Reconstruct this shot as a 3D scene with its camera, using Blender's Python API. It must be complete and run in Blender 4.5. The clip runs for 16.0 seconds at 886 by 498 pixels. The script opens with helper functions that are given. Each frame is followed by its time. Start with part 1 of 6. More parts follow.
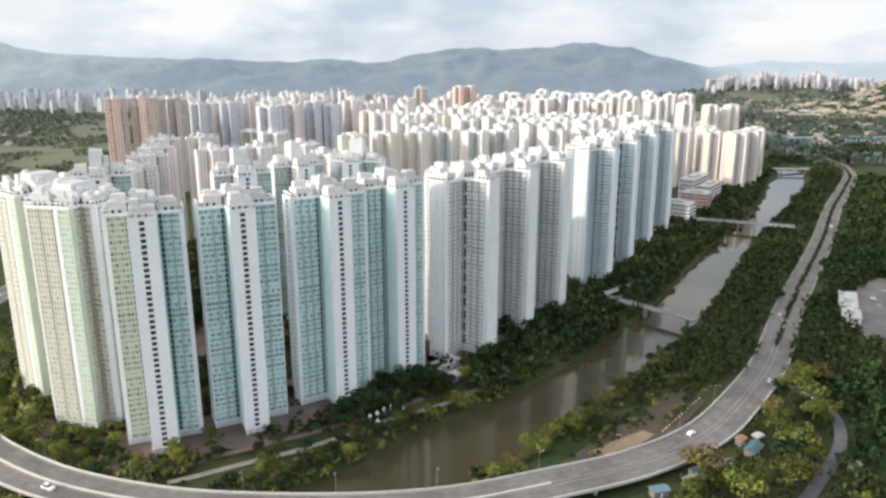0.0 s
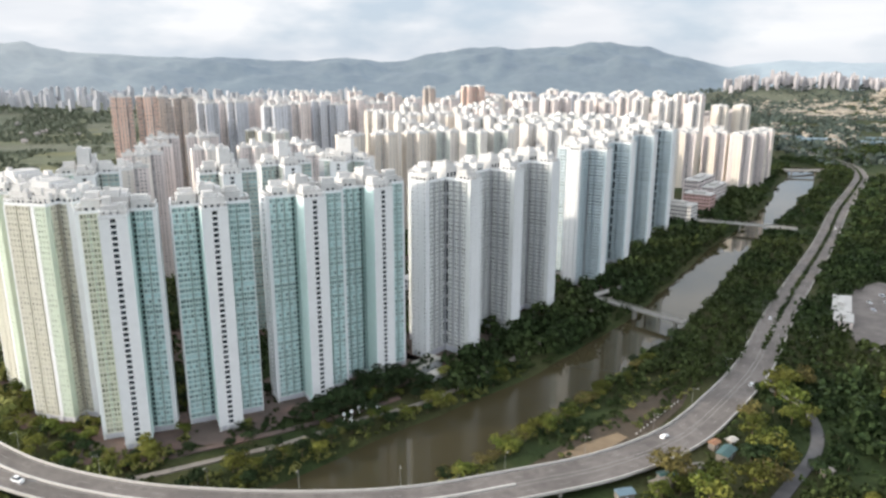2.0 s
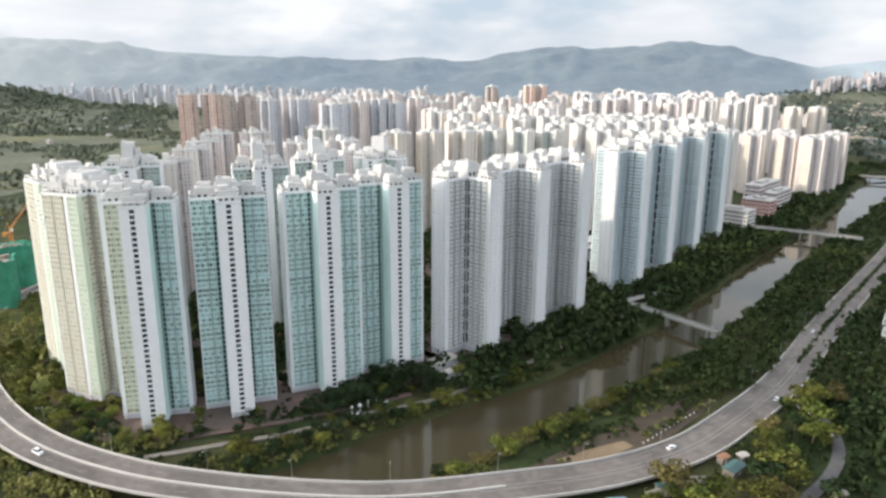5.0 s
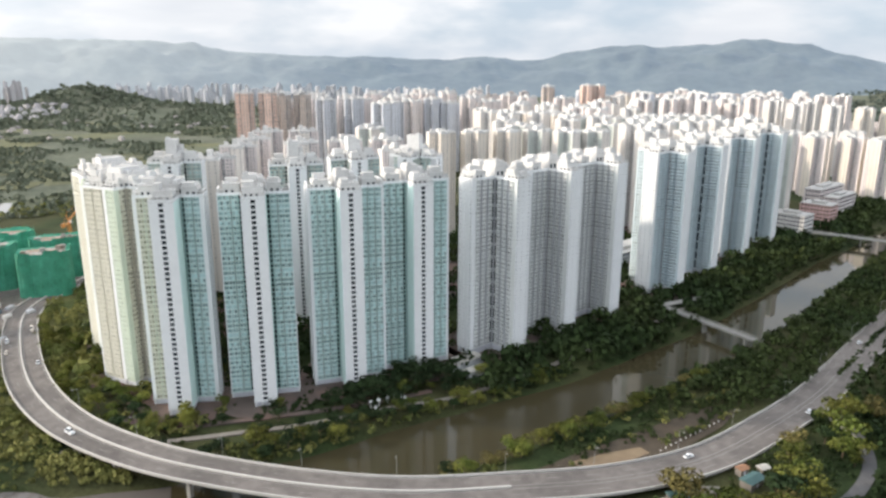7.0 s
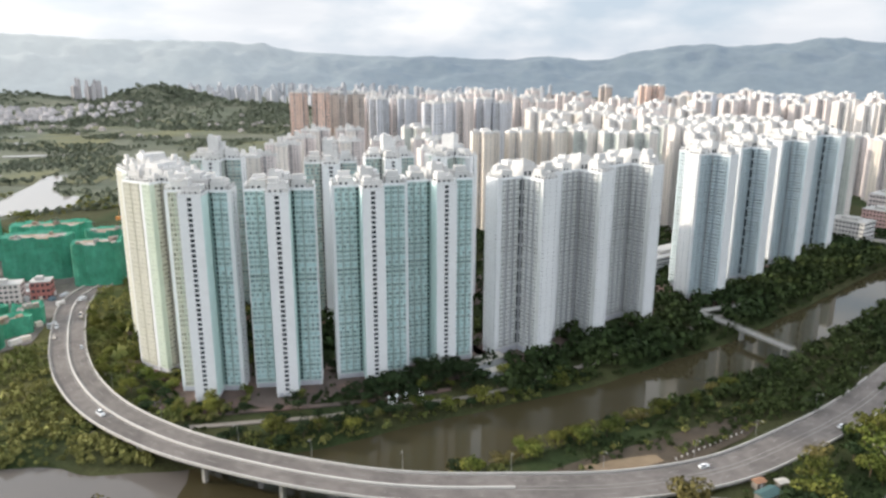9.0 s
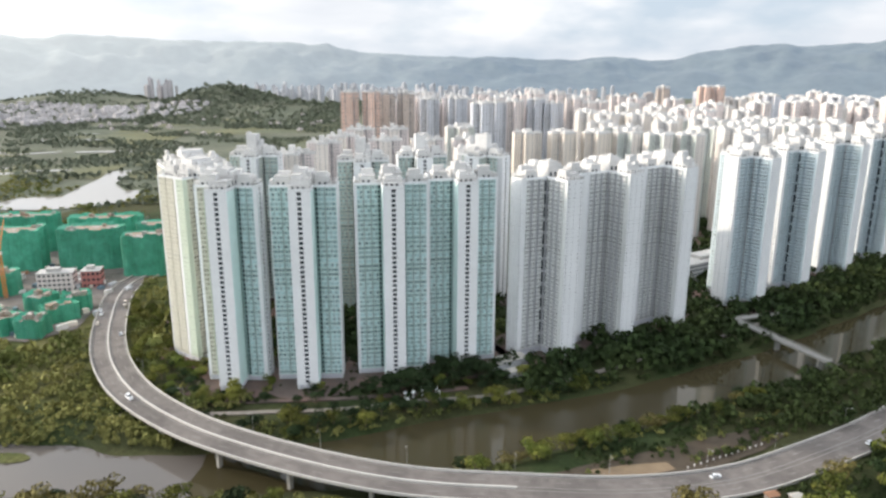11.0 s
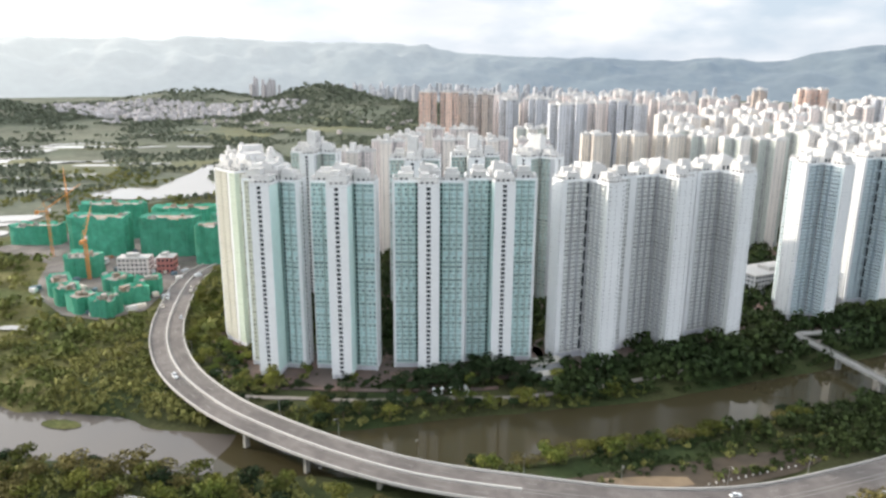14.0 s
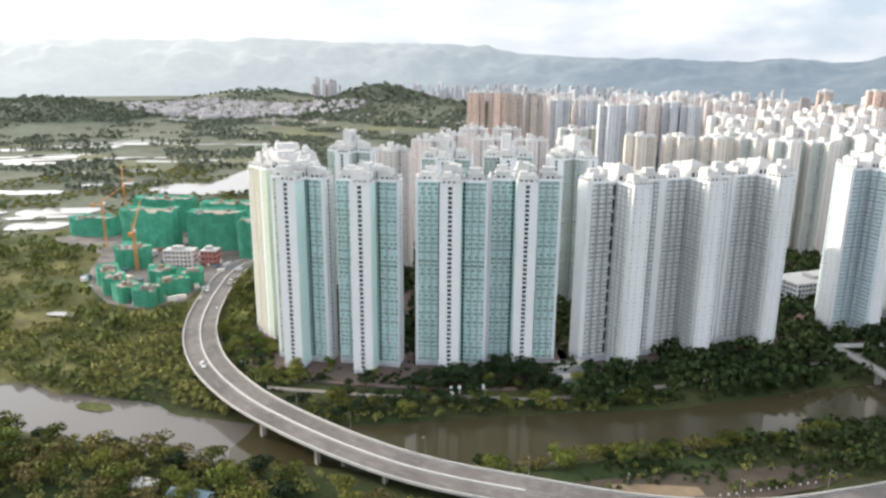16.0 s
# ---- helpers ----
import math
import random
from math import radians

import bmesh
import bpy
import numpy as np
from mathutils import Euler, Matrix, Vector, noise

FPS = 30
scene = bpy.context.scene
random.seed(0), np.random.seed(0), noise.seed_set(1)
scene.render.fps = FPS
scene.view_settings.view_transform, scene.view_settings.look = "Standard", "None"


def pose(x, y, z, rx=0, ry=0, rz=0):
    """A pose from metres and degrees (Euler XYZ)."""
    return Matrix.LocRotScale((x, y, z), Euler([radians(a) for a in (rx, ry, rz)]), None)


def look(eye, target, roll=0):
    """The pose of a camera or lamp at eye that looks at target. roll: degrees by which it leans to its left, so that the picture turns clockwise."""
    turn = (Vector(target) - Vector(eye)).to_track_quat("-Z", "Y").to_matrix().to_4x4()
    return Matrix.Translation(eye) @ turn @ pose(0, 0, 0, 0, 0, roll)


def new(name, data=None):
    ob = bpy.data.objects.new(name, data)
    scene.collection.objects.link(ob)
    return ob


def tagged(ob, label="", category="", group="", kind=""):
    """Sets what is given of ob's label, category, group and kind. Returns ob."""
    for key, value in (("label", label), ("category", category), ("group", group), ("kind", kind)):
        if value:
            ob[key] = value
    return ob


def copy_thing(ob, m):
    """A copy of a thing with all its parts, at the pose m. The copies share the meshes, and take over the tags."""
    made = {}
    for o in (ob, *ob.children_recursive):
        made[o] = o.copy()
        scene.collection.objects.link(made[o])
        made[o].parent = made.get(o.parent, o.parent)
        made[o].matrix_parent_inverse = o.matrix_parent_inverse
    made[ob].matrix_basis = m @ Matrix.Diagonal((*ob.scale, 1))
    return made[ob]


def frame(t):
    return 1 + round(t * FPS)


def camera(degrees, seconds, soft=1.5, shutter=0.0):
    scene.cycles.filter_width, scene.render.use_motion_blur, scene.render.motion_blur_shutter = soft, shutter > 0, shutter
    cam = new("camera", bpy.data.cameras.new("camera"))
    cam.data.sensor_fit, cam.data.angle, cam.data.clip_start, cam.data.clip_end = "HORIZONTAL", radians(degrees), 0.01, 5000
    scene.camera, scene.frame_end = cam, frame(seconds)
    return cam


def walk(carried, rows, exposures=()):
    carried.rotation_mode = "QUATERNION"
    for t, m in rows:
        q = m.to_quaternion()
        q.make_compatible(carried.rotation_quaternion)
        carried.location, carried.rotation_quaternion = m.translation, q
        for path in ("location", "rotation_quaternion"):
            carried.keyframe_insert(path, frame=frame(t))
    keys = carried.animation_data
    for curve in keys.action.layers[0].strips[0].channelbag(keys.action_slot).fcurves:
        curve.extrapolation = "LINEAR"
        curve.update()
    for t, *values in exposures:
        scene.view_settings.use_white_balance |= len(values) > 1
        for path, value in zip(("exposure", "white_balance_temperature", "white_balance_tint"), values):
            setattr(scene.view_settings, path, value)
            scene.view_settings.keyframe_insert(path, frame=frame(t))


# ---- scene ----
cam = camera(64.6, 16.0, 2.7)
METRES, EYE, TILT, LEAN, TURN = 160.0, 164.2, 0.0, 0.0, 0.0
ROWS = [
    (0.0, 0.0, 0.0, 0.0, 0.02, -14.47, -0.07),
    (0.5, 0.0308, 0.0002, 0.0003, 0.34, -14.49, -0.1),
    (1.0, 0.062, 0.0001, 0.0011, 0.69, -14.52, -0.11),
    (1.5, 0.0926, 0.0008, 0.0013, 1.1, -14.52, -0.15),
    (2.0, 0.1244, 0.0012, 0.0019, 1.53, -14.53, -0.17),
    (2.5, 0.1523, 0.0016, 0.0018, 1.93, -14.54, -0.2),
    (3.0, 0.1853, 0.0022, 0.0021, 2.69, -14.54, -0.22),
    (3.5, 0.2139, 0.0035, 0.0021, 3.77, -14.55, -0.23),
    (4.0, 0.2466, 0.005, 0.0027, 5.15, -14.57, -0.26),
    (6.5, 0.399, 0.0192, 0.0012, 11.59, -14.65, -0.28),
    (7.0, 0.4325, 0.0239, 0.0015, 13.0, -14.67, -0.22),
    (7.5, 0.461, 0.0287, 0.0012, 14.22, -14.68, -0.22),
    (8.0, 0.4941, 0.035, 0.0009, 15.61, -14.69, -0.21),
    (8.5, 0.5237, 0.0408, 0.001, 16.85, -14.69, -0.2),
    (9.0, 0.5576, 0.0477, 0.0008, 18.26, -14.69, -0.18),
    (11.5, 0.7132, 0.0907, -0.0008, 24.74, -14.67, -0.24),
    (12.0, 0.7448, 0.1022, -0.0011, 26.14, -14.66, -0.26),
    (12.5, 0.772, 0.1128, -0.0012, 27.36, -14.66, -0.28),
    (13.0, 0.803, 0.1254, -0.0017, 28.76, -14.66, -0.3),
    (13.5, 0.8293, 0.1373, -0.0016, 29.98, -14.66, -0.32),
    (14.0, 0.8587, 0.1511, -0.0018, 31.38, -14.66, -0.34),
    (14.5, 0.8838, 0.1637, -0.0019, 32.61, -14.67, -0.38),
    (15.0, 0.9123, 0.1781, -0.0018, 33.97, -14.67, -0.39),
    (15.5, 0.9373, 0.1924, -0.002, 35.13, -14.67, -0.4),
    (16.0, 0.9639, 0.2085, -0.0025, 36.37, -14.65, -0.43),
]
walk(cam, [(t, pose(0, 0, EYE, TILT, LEAN, TURN) @ pose(METRES * x, METRES * y, METRES * z, 90 + pitch, roll, yaw)) for t, x, y, z, yaw, pitch, roll in ROWS], [(0.0, 0.32), (6.0, 0.32), (11.0, 0.38), (16.0, 0.48)])

# ---- world, sun, exposure ----
SUN_AZ, SUN_EL = radians(-168.5), radians(18.8)
world = bpy.data.worlds.new("sky")
scene.world = world
world.use_nodes = True
wt = world.node_tree
wt.nodes.clear()


def wn(kind, **inputs):
    n = wt.nodes.new(kind)
    for k, v in inputs.items():
        n.inputs[k].default_value = v
    return n


w_out = wn("ShaderNodeOutputWorld")
w_bg = wn("ShaderNodeBackground", Strength=0.1155)
w_sky = wn("ShaderNodeTexSky")
w_sky.sky_type = "NISHITA"
w_sky.sun_disc = False
w_sky.sun_elevation = SUN_EL
w_sky.sun_rotation = radians(90) - SUN_AZ
w_sky.air_density, w_sky.dust_density, w_sky.ozone_density = 1.0, 2.0, 1.5
w_co = wn("ShaderNodeTexCoord")
w_map = wn("ShaderNodeMapping")
w_map.inputs["Scale"].default_value = (5.5, 5.5, 15.0)
w_n1 = wn("ShaderNodeTexNoise", Scale=1.0, Detail=6.0, Roughness=0.5)
w_ramp = wn("ShaderNodeValToRGB")
w_ramp.color_ramp.elements[0].position, w_ramp.color_ramp.elements[1].position = 0.34, 0.56
w_map2 = wn("ShaderNodeMapping")
w_map2.inputs["Scale"].default_value = (2.0, 2.0, 13.0)
w_n2 = wn("ShaderNodeTexNoise", Scale=1.0, Detail=5.0, Roughness=0.5)
w_shade = wn("ShaderNodeValToRGB")
w_shade.color_ramp.elements[0].position, w_shade.color_ramp.elements[1].position = 0.40, 0.60
w_shade.color_ramp.elements[0].color = (5.6, 5.85, 6.25, 1)
w_shade.color_ramp.elements[1].color = (6.85, 6.95, 7.15, 1)
w_soft = wn("ShaderNodeMix")
w_soft.data_type = "RGBA"
w_soft.inputs["Factor"].default_value = 0.85
w_soft.inputs["B"].default_value = (4.5, 5.25, 6.15, 1)
w_mix = wn("ShaderNodeMix")
w_mix.data_type = "RGBA"
# thicker cloud overhead is brighter than the horizon
w_sep = wn("ShaderNodeSeparateXYZ")
w_up = wn("ShaderNodeMapRange")
w_up.inputs["From Min"].default_value, w_up.inputs["From Max"].default_value = 0.1, 0.5
w_up.inputs["To Min"].default_value, w_up.inputs["To Max"].default_value = 1.0, 1.6
w_scale = wn("ShaderNodeVectorMath")
w_scale.operation = "SCALE"
# bright haze round the sun
w_dot = wn("ShaderNodeVectorMath")
w_dot.operation = "DOT_PRODUCT"
w_dot.inputs[1].default_value = (math.cos(SUN_AZ) * math.cos(SUN_EL), math.sin(SUN_AZ) * math.cos(SUN_EL), math.sin(SUN_EL))
w_pow = wn("ShaderNodeMath")
w_pow.operation = "POWER"
w_pow.inputs[1].default_value = 5.0
w_max = wn("ShaderNodeMath")
w_max.operation = "MAXIMUM"
w_max.inputs[1].default_value = 0.0
w_glow = wn("ShaderNodeVectorMath")
w_glow.operation = "SCALE"
w_glow.inputs[0].default_value = (18.0, 17.2, 15.8)
w_sum = wn("ShaderNodeVectorMath")
w_sum.operation = "ADD"
L = wt.links.new
L(w_co.outputs["Generated"], w_map.inputs["Vector"])
L(w_co.outputs["Generated"], w_map2.inputs["Vector"])
L(w_co.outputs["Generated"], w_sep.inputs["Vector"])
L(w_co.outputs["Generated"], w_dot.inputs[0])
L(w_map.outputs["Vector"], w_n1.inputs["Vector"])
L(w_map2.outputs["Vector"], w_n2.inputs["Vector"])
L(w_n1.outputs["Fac"], w_ramp.inputs["Fac"])
L(w_n2.outputs["Fac"], w_shade.inputs["Fac"])
L(w_sky.outputs["Color"], w_soft.inputs["A"])
L(w_soft.outputs["Result"], w_mix.inputs["A"])
L(w_shade.outputs["Color"], w_mix.inputs["B"])
L(w_ramp.outputs["Color"], w_mix.inputs["Factor"])
L(w_sep.outputs["Z"], w_up.inputs["Value"])
L(w_mix.outputs["Result"], w_scale.inputs[0])
L(w_up.outputs["Result"], w_scale.inputs["Scale"])
L(w_dot.outputs["Value"], w_max.inputs[0])
L(w_max.outputs["Value"], w_pow.inputs[0])
L(w_pow.outputs["Value"], w_glow.inputs["Scale"])
L(w_scale.outputs["Vector"], w_sum.inputs[0])
L(w_glow.outputs["Vector"], w_sum.inputs[1])
L(w_sum.outputs["Vector"], w_bg.inputs["Color"])
L(w_bg.outputs["Background"], w_out.inputs["Surface"])

sun_data = bpy.data.lights.new("sun", "SUN")
sun_data.energy, sun_data.angle, sun_data.color = 3.05, radians(1.0), (1.0, 0.88, 0.74)
sun = new("sun", sun_data)
sun.matrix_world = look((math.cos(SUN_AZ) * math.cos(SUN_EL) * 500, math.sin(SUN_AZ) * math.cos(SUN_EL) * 500, math.sin(SUN_EL) * 500), (0, 0, 0))


# ---- materials ----


def material(name, base, rough=0.8, metal=0.0, spread=0.15, scale=0.3, fine=3.0, bump=0.0, per_object=0.0, per_island=0.0, second=None, second_scale=0.02, emit=None, emit_strength=0.0):
    """A procedural surface: base colour with variation at two scales, and fine relief."""
    m = bpy.data.materials.new(name)
    m.use_nodes = True
    t = m.node_tree
    b = t.nodes["Principled BSDF"]
    b.inputs["Roughness"].default_value, b.inputs["Metallic"].default_value = rough, metal
    co = t.nodes.new("ShaderNodeNewGeometry")
    n1 = t.nodes.new("ShaderNodeTexNoise")
    n1.inputs["Scale"].default_value, n1.inputs["Detail"].default_value = scale, 6
    n2 = t.nodes.new("ShaderNodeTexNoise")
    n2.inputs["Scale"].default_value, n2.inputs["Detail"].default_value = fine, 3
    for n in (n1, n2):
        t.links.new(co.outputs["Position"], n.inputs["Vector"])
    add = t.nodes.new("ShaderNodeMath")
    add.operation = "ADD"
    t.links.new(n1.outputs["Fac"], add.inputs[0])
    t.links.new(n2.outputs["Fac"], add.inputs[1])
    val = t.nodes.new("ShaderNodeMapRange")
    val.inputs["From Min"].default_value, val.inputs["From Max"].default_value = 0.6, 1.4
    val.inputs["To Min"].default_value, val.inputs["To Max"].default_value = 1 - spread, 1 + spread
    t.links.new(add.outputs[0], val.inputs["Value"])
    source = val.outputs[0]
    for kind, amount in (("ob", per_object), ("isl", per_island)):
        if not amount:
            continue
        r = t.nodes.new("ShaderNodeMapRange")
        r.inputs["To Min"].default_value, r.inputs["To Max"].default_value = 1 - amount, 1 + amount
        if kind == "ob":
            o = t.nodes.new("ShaderNodeObjectInfo")
            t.links.new(o.outputs["Random"], r.inputs["Value"])
        else:
            t.links.new(co.outputs["Random Per Island"], r.inputs["Value"])
        mu = t.nodes.new("ShaderNodeMath")
        mu.operation = "MULTIPLY"
        t.links.new(source, mu.inputs[0])
        t.links.new(r.outputs[0], mu.inputs[1])
        source = mu.outputs[0]
    tint = t.nodes.new("ShaderNodeVectorMath")
    tint.operation = "SCALE"
    tint.inputs[0].default_value = base
    if second:
        n3 = t.nodes.new("ShaderNodeTexNoise")
        n3.inputs["Scale"].default_value, n3.inputs["Detail"].default_value = second_scale, 5
        t.links.new(co.outputs["Position"], n3.inputs["Vector"])
        rp = t.nodes.new("ShaderNodeValToRGB")
        rp.color_ramp.elements[0].position, rp.color_ramp.elements[1].position = 0.42, 0.58
        rp.color_ramp.elements[0].color, rp.color_ramp.elements[1].color = (*base, 1), (*second, 1)
        t.links.new(n3.outputs["Fac"], rp.inputs["Fac"])
        t.links.new(rp.outputs["Color"], tint.inputs[0])
    t.links.new(source, tint.inputs["Scale"])
    t.links.new(tint.outputs["Vector"], b.inputs["Base Color"])
    if bump:
        bp = t.nodes.new("ShaderNodeBump")
        bp.inputs["Strength"].default_value, bp.inputs["Distance"].default_value = bump, 0.3
        t.links.new(add.outputs[0], bp.inputs["Height"])
        t.links.new(bp.outputs["Normal"], b.inputs["Normal"])
    if emit:
        b.inputs["Emission Color"].default_value = (*emit, 1)
        b.inputs["Emission Strength"].default_value = emit_strength
    return m


M = {}
M["grass"] = material("grass", (0.027, 0.04, 0.015), 0.95, spread=0.45, scale=0.06, fine=0.7, bump=0.6, second=(0.048, 0.05, 0.022), second_scale=0.012)
M["marsh_grass"] = material("marsh_grass", (0.062, 0.074, 0.026), 0.95, spread=0.5, scale=0.07, fine=0.5, bump=0.5, second=(0.12, 0.112, 0.046), second_scale=0.02)
M["site_earth"] = material("site_earth", (0.18, 0.155, 0.14), 0.95, spread=0.5, scale=0.2, second=(0.10, 0.09, 0.078), second_scale=0.05)
# pale grey-green holds the distance haze over the plain
M["hazed_plain_grass"] = material("hazed_plain_grass", (0.098, 0.110, 0.080), 0.95, spread=0.4, scale=0.012, fine=0.1, second=(0.125, 0.130, 0.096), second_scale=0.0045)
M["mud"] = material("mud", (0.072, 0.058, 0.044), 0.9, spread=0.35, scale=0.2)
M["sand"] = material("sand", (0.2, 0.15, 0.1), 0.95, spread=0.3, scale=0.15)
M["paving"] = material("paving", (0.12, 0.096, 0.086), 0.9, spread=0.3, scale=0.1, second=(0.15, 0.102, 0.088), second_scale=0.05)
M["asphalt"] = material("asphalt", (0.126, 0.113, 0.106), 0.75, spread=0.3, scale=0.25, second=(0.165, 0.148, 0.138), second_scale=0.06)
M["concrete"] = material("concrete", (0.40, 0.38, 0.345), 0.85, spread=0.2, scale=0.4)
M["marking"] = material("road_paint", (0.3, 0.295, 0.28), 0.7, spread=0.2, scale=0.8)
M["leaf"] = material("leaf", (0.072, 0.092, 0.019), 0.75, spread=0.3, scale=0.12, fine=1.2, per_object=0.4, per_island=0.45, second=(0.116, 0.118, 0.026), second_scale=0.05)
M["scrub_leaf"] = material("scrub_leaf", (0.108, 0.126, 0.038), 0.8, spread=0.35, scale=0.06, fine=0.6, per_island=0.4, second=(0.175, 0.17, 0.055), second_scale=0.03)
M["leaf_olive"] = material("leaf_olive", (0.115, 0.098, 0.034), 0.75, spread=0.3, scale=0.12, fine=1.2, per_object=0.3, per_island=0.45)
M["leaf_dark"] = material("leaf_dark", (0.020, 0.034, 0.013), 0.75, spread=0.3, scale=0.12, fine=1.2, per_object=0.25, per_island=0.4)
M["wood_leaf"] = material("wood_leaf", (0.024, 0.040, 0.014), 0.8, spread=0.35, scale=0.05, fine=0.5, per_island=0.45, second=(0.038, 0.052, 0.017), second_scale=0.012)
M["bark"] = material("bark", (0.13, 0.10, 0.07), 0.95, spread=0.3)
M["white_wall"] = material("white_wall", (0.75, 0.765, 0.775), 0.75, spread=0.05, scale=0.05, fine=0.4)
M["mint_wall"] = material("mint_wall", (0.64, 0.8, 0.77), 0.75, spread=0.06, scale=0.05, fine=0.4)
M["teal_wall"] = material("teal_wall", (0.56, 0.69, 0.68), 0.7, spread=0.07, scale=0.06, fine=0.5)
M["grey_wall"] = material("grey_wall", (0.51, 0.525, 0.545), 0.75, spread=0.06, scale=0.06, fine=0.5)
M["blue_wall"] = material("blue_wall", (0.44, 0.52, 0.56), 0.7, spread=0.06, scale=0.06, fine=0.5)
M["pale_blue"] = material("pale_blue_wall", (0.56, 0.645, 0.675), 0.7, spread=0.06, scale=0.06, fine=0.5)
M["pink_wall"] = material("pink_wall", (0.69, 0.625, 0.61), 0.8, spread=0.08, scale=0.06, per_object=0.08)
M["beige_wall"] = material("beige_wall", (0.71, 0.645, 0.565), 0.8, spread=0.08, scale=0.06, per_object=0.08)
M["tan_wall"] = material("tan_wall", (0.75, 0.67, 0.64), 0.8, spread=0.08, scale=0.06, per_object=0.12)
M["brown_wall"] = material("brown_wall", (0.80, 0.565, 0.46), 0.8, spread=0.08, scale=0.06, per_object=0.1)
M["khaki_wall"] = material("khaki_wall", (0.36, 0.35, 0.29), 0.8, spread=0.1, scale=0.06)
M["umber_wall"] = material("umber_wall", (0.56, 0.47, 0.41), 0.8, spread=0.08, scale=0.06, per_object=0.08)
M["slate_wall"] = material("slate_wall", (0.58, 0.60, 0.65), 0.8, spread=0.08, scale=0.06, per_object=0.1)
M["sage_wall"] = material("sage_wall", (0.52, 0.56, 0.52), 0.8, spread=0.08, scale=0.06, per_object=0.1)
M["pale_green"] = material("pale_green_wall", (0.55, 0.62, 0.52), 0.75, spread=0.05, scale=0.05, fine=0.4)
M["cream_wall"] = material("cream_wall", (0.58, 0.57, 0.49), 0.75, spread=0.06, scale=0.06, fine=0.5)
M["plant_room"] = material("plant_room_plaster", (0.62, 0.615, 0.605), 0.85, spread=0.16, scale=0.12, fine=0.8, per_object=0.1)
M["barrier"] = material("barrier_concrete", (0.50, 0.48, 0.45), 0.85, spread=0.12, scale=0.4)
M["ivory_wall"] = material("ivory_wall", (0.69, 0.645, 0.60), 0.8, spread=0.08, scale=0.06, per_object=0.1)
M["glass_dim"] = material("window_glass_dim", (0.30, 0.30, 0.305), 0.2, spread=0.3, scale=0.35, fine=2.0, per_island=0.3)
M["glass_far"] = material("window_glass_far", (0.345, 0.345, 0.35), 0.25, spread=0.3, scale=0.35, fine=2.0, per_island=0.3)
M["stone_wall"] = material("stone_wall", (0.70, 0.68, 0.66), 0.8, spread=0.08, scale=0.06, per_object=0.1)
M["roof"] = material("roof_screed", (0.43, 0.42, 0.405), 0.9, spread=0.2, scale=0.3)
M["glass"] = material("window_glass", (0.035, 0.045, 0.055), 0.15, spread=0.3, scale=0.35, fine=2.0, per_island=0.3)
M["glass_teal"] = material("window_glass_teal", (0.30, 0.43, 0.435), 0.2, spread=0.35, scale=0.35, fine=2.0, per_island=0.55)
M["glass_grey"] = material("window_glass_grey", (0.275, 0.285, 0.295), 0.2, spread=0.3, scale=0.35, fine=2.0, per_island=0.55)
M["pearl_wall"] = material("pearl_wall", (0.66, 0.68, 0.67), 0.75, spread=0.06, scale=0.06, fine=0.5)
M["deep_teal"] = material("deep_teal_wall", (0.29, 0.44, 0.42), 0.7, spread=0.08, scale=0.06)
M["glass_cream"] = material("window_glass_cream", (0.36, 0.36, 0.29), 0.2, spread=0.3, scale=0.35, fine=2.0, per_island=0.55)
M["glass_pale"] = material("window_glass_pale", (0.40, 0.46, 0.38), 0.2, spread=0.3, scale=0.35, fine=2.0, per_island=0.55)
M["glass_olive"] = material("window_glass_olive", (0.30, 0.31, 0.25), 0.2, spread=0.3, scale=0.35, fine=2.0, per_island=0.55)
M["glass_slate"] = material("window_glass_slate", (0.20, 0.25, 0.275), 0.2, spread=0.2, scale=0.35, fine=2.0, per_island=0.55)
# field greyed, leaves paled, bluish beyond the river: distance haze in the base colours
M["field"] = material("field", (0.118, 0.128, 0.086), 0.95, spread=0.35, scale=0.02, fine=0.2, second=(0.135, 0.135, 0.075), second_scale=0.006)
M["hazed_plain_leaf"] = material("hazed_plain_leaf", (0.14, 0.158, 0.115), 0.85, spread=0.3, scale=0.02, fine=0.2, per_island=0.3)
M["hazed_far_leaf"] = material("hazed_far_leaf", (0.062, 0.084, 0.070), 0.85, spread=0.3, scale=0.02, fine=0.2, per_island=0.3)
M["village"] = material("village_roof", (0.30, 0.27, 0.225), 0.85, spread=0.2, scale=0.02, per_island=0.35)
M["net"] = material("scaffold_net", (0.040, 0.25, 0.155), 0.8, spread=0.3, scale=0.25, fine=1.0, per_object=0.15, second=(0.06, 0.31, 0.205), second_scale=0.07)
M["crane"] = material("crane_paint", (0.62, 0.26, 0.07), 0.6, spread=0.15)
M["brick_red"] = material("red_wall", (0.42, 0.16, 0.14), 0.85, spread=0.15)
M["town"] = material("town_wall", (0.42, 0.385, 0.375), 0.85, spread=0.12, scale=0.02, per_island=0.25)
M["blue_roof"] = material("blue_roof", (0.11, 0.17, 0.21), 0.6, spread=0.2)
M["teal_roof"] = material("teal_tarpaulin", (0.05, 0.105, 0.105), 0.7, spread=0.25)
# emission carries the blue distance haze; the range gives off no light itself
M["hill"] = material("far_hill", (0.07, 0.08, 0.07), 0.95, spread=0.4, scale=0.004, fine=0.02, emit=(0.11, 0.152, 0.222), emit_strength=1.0)

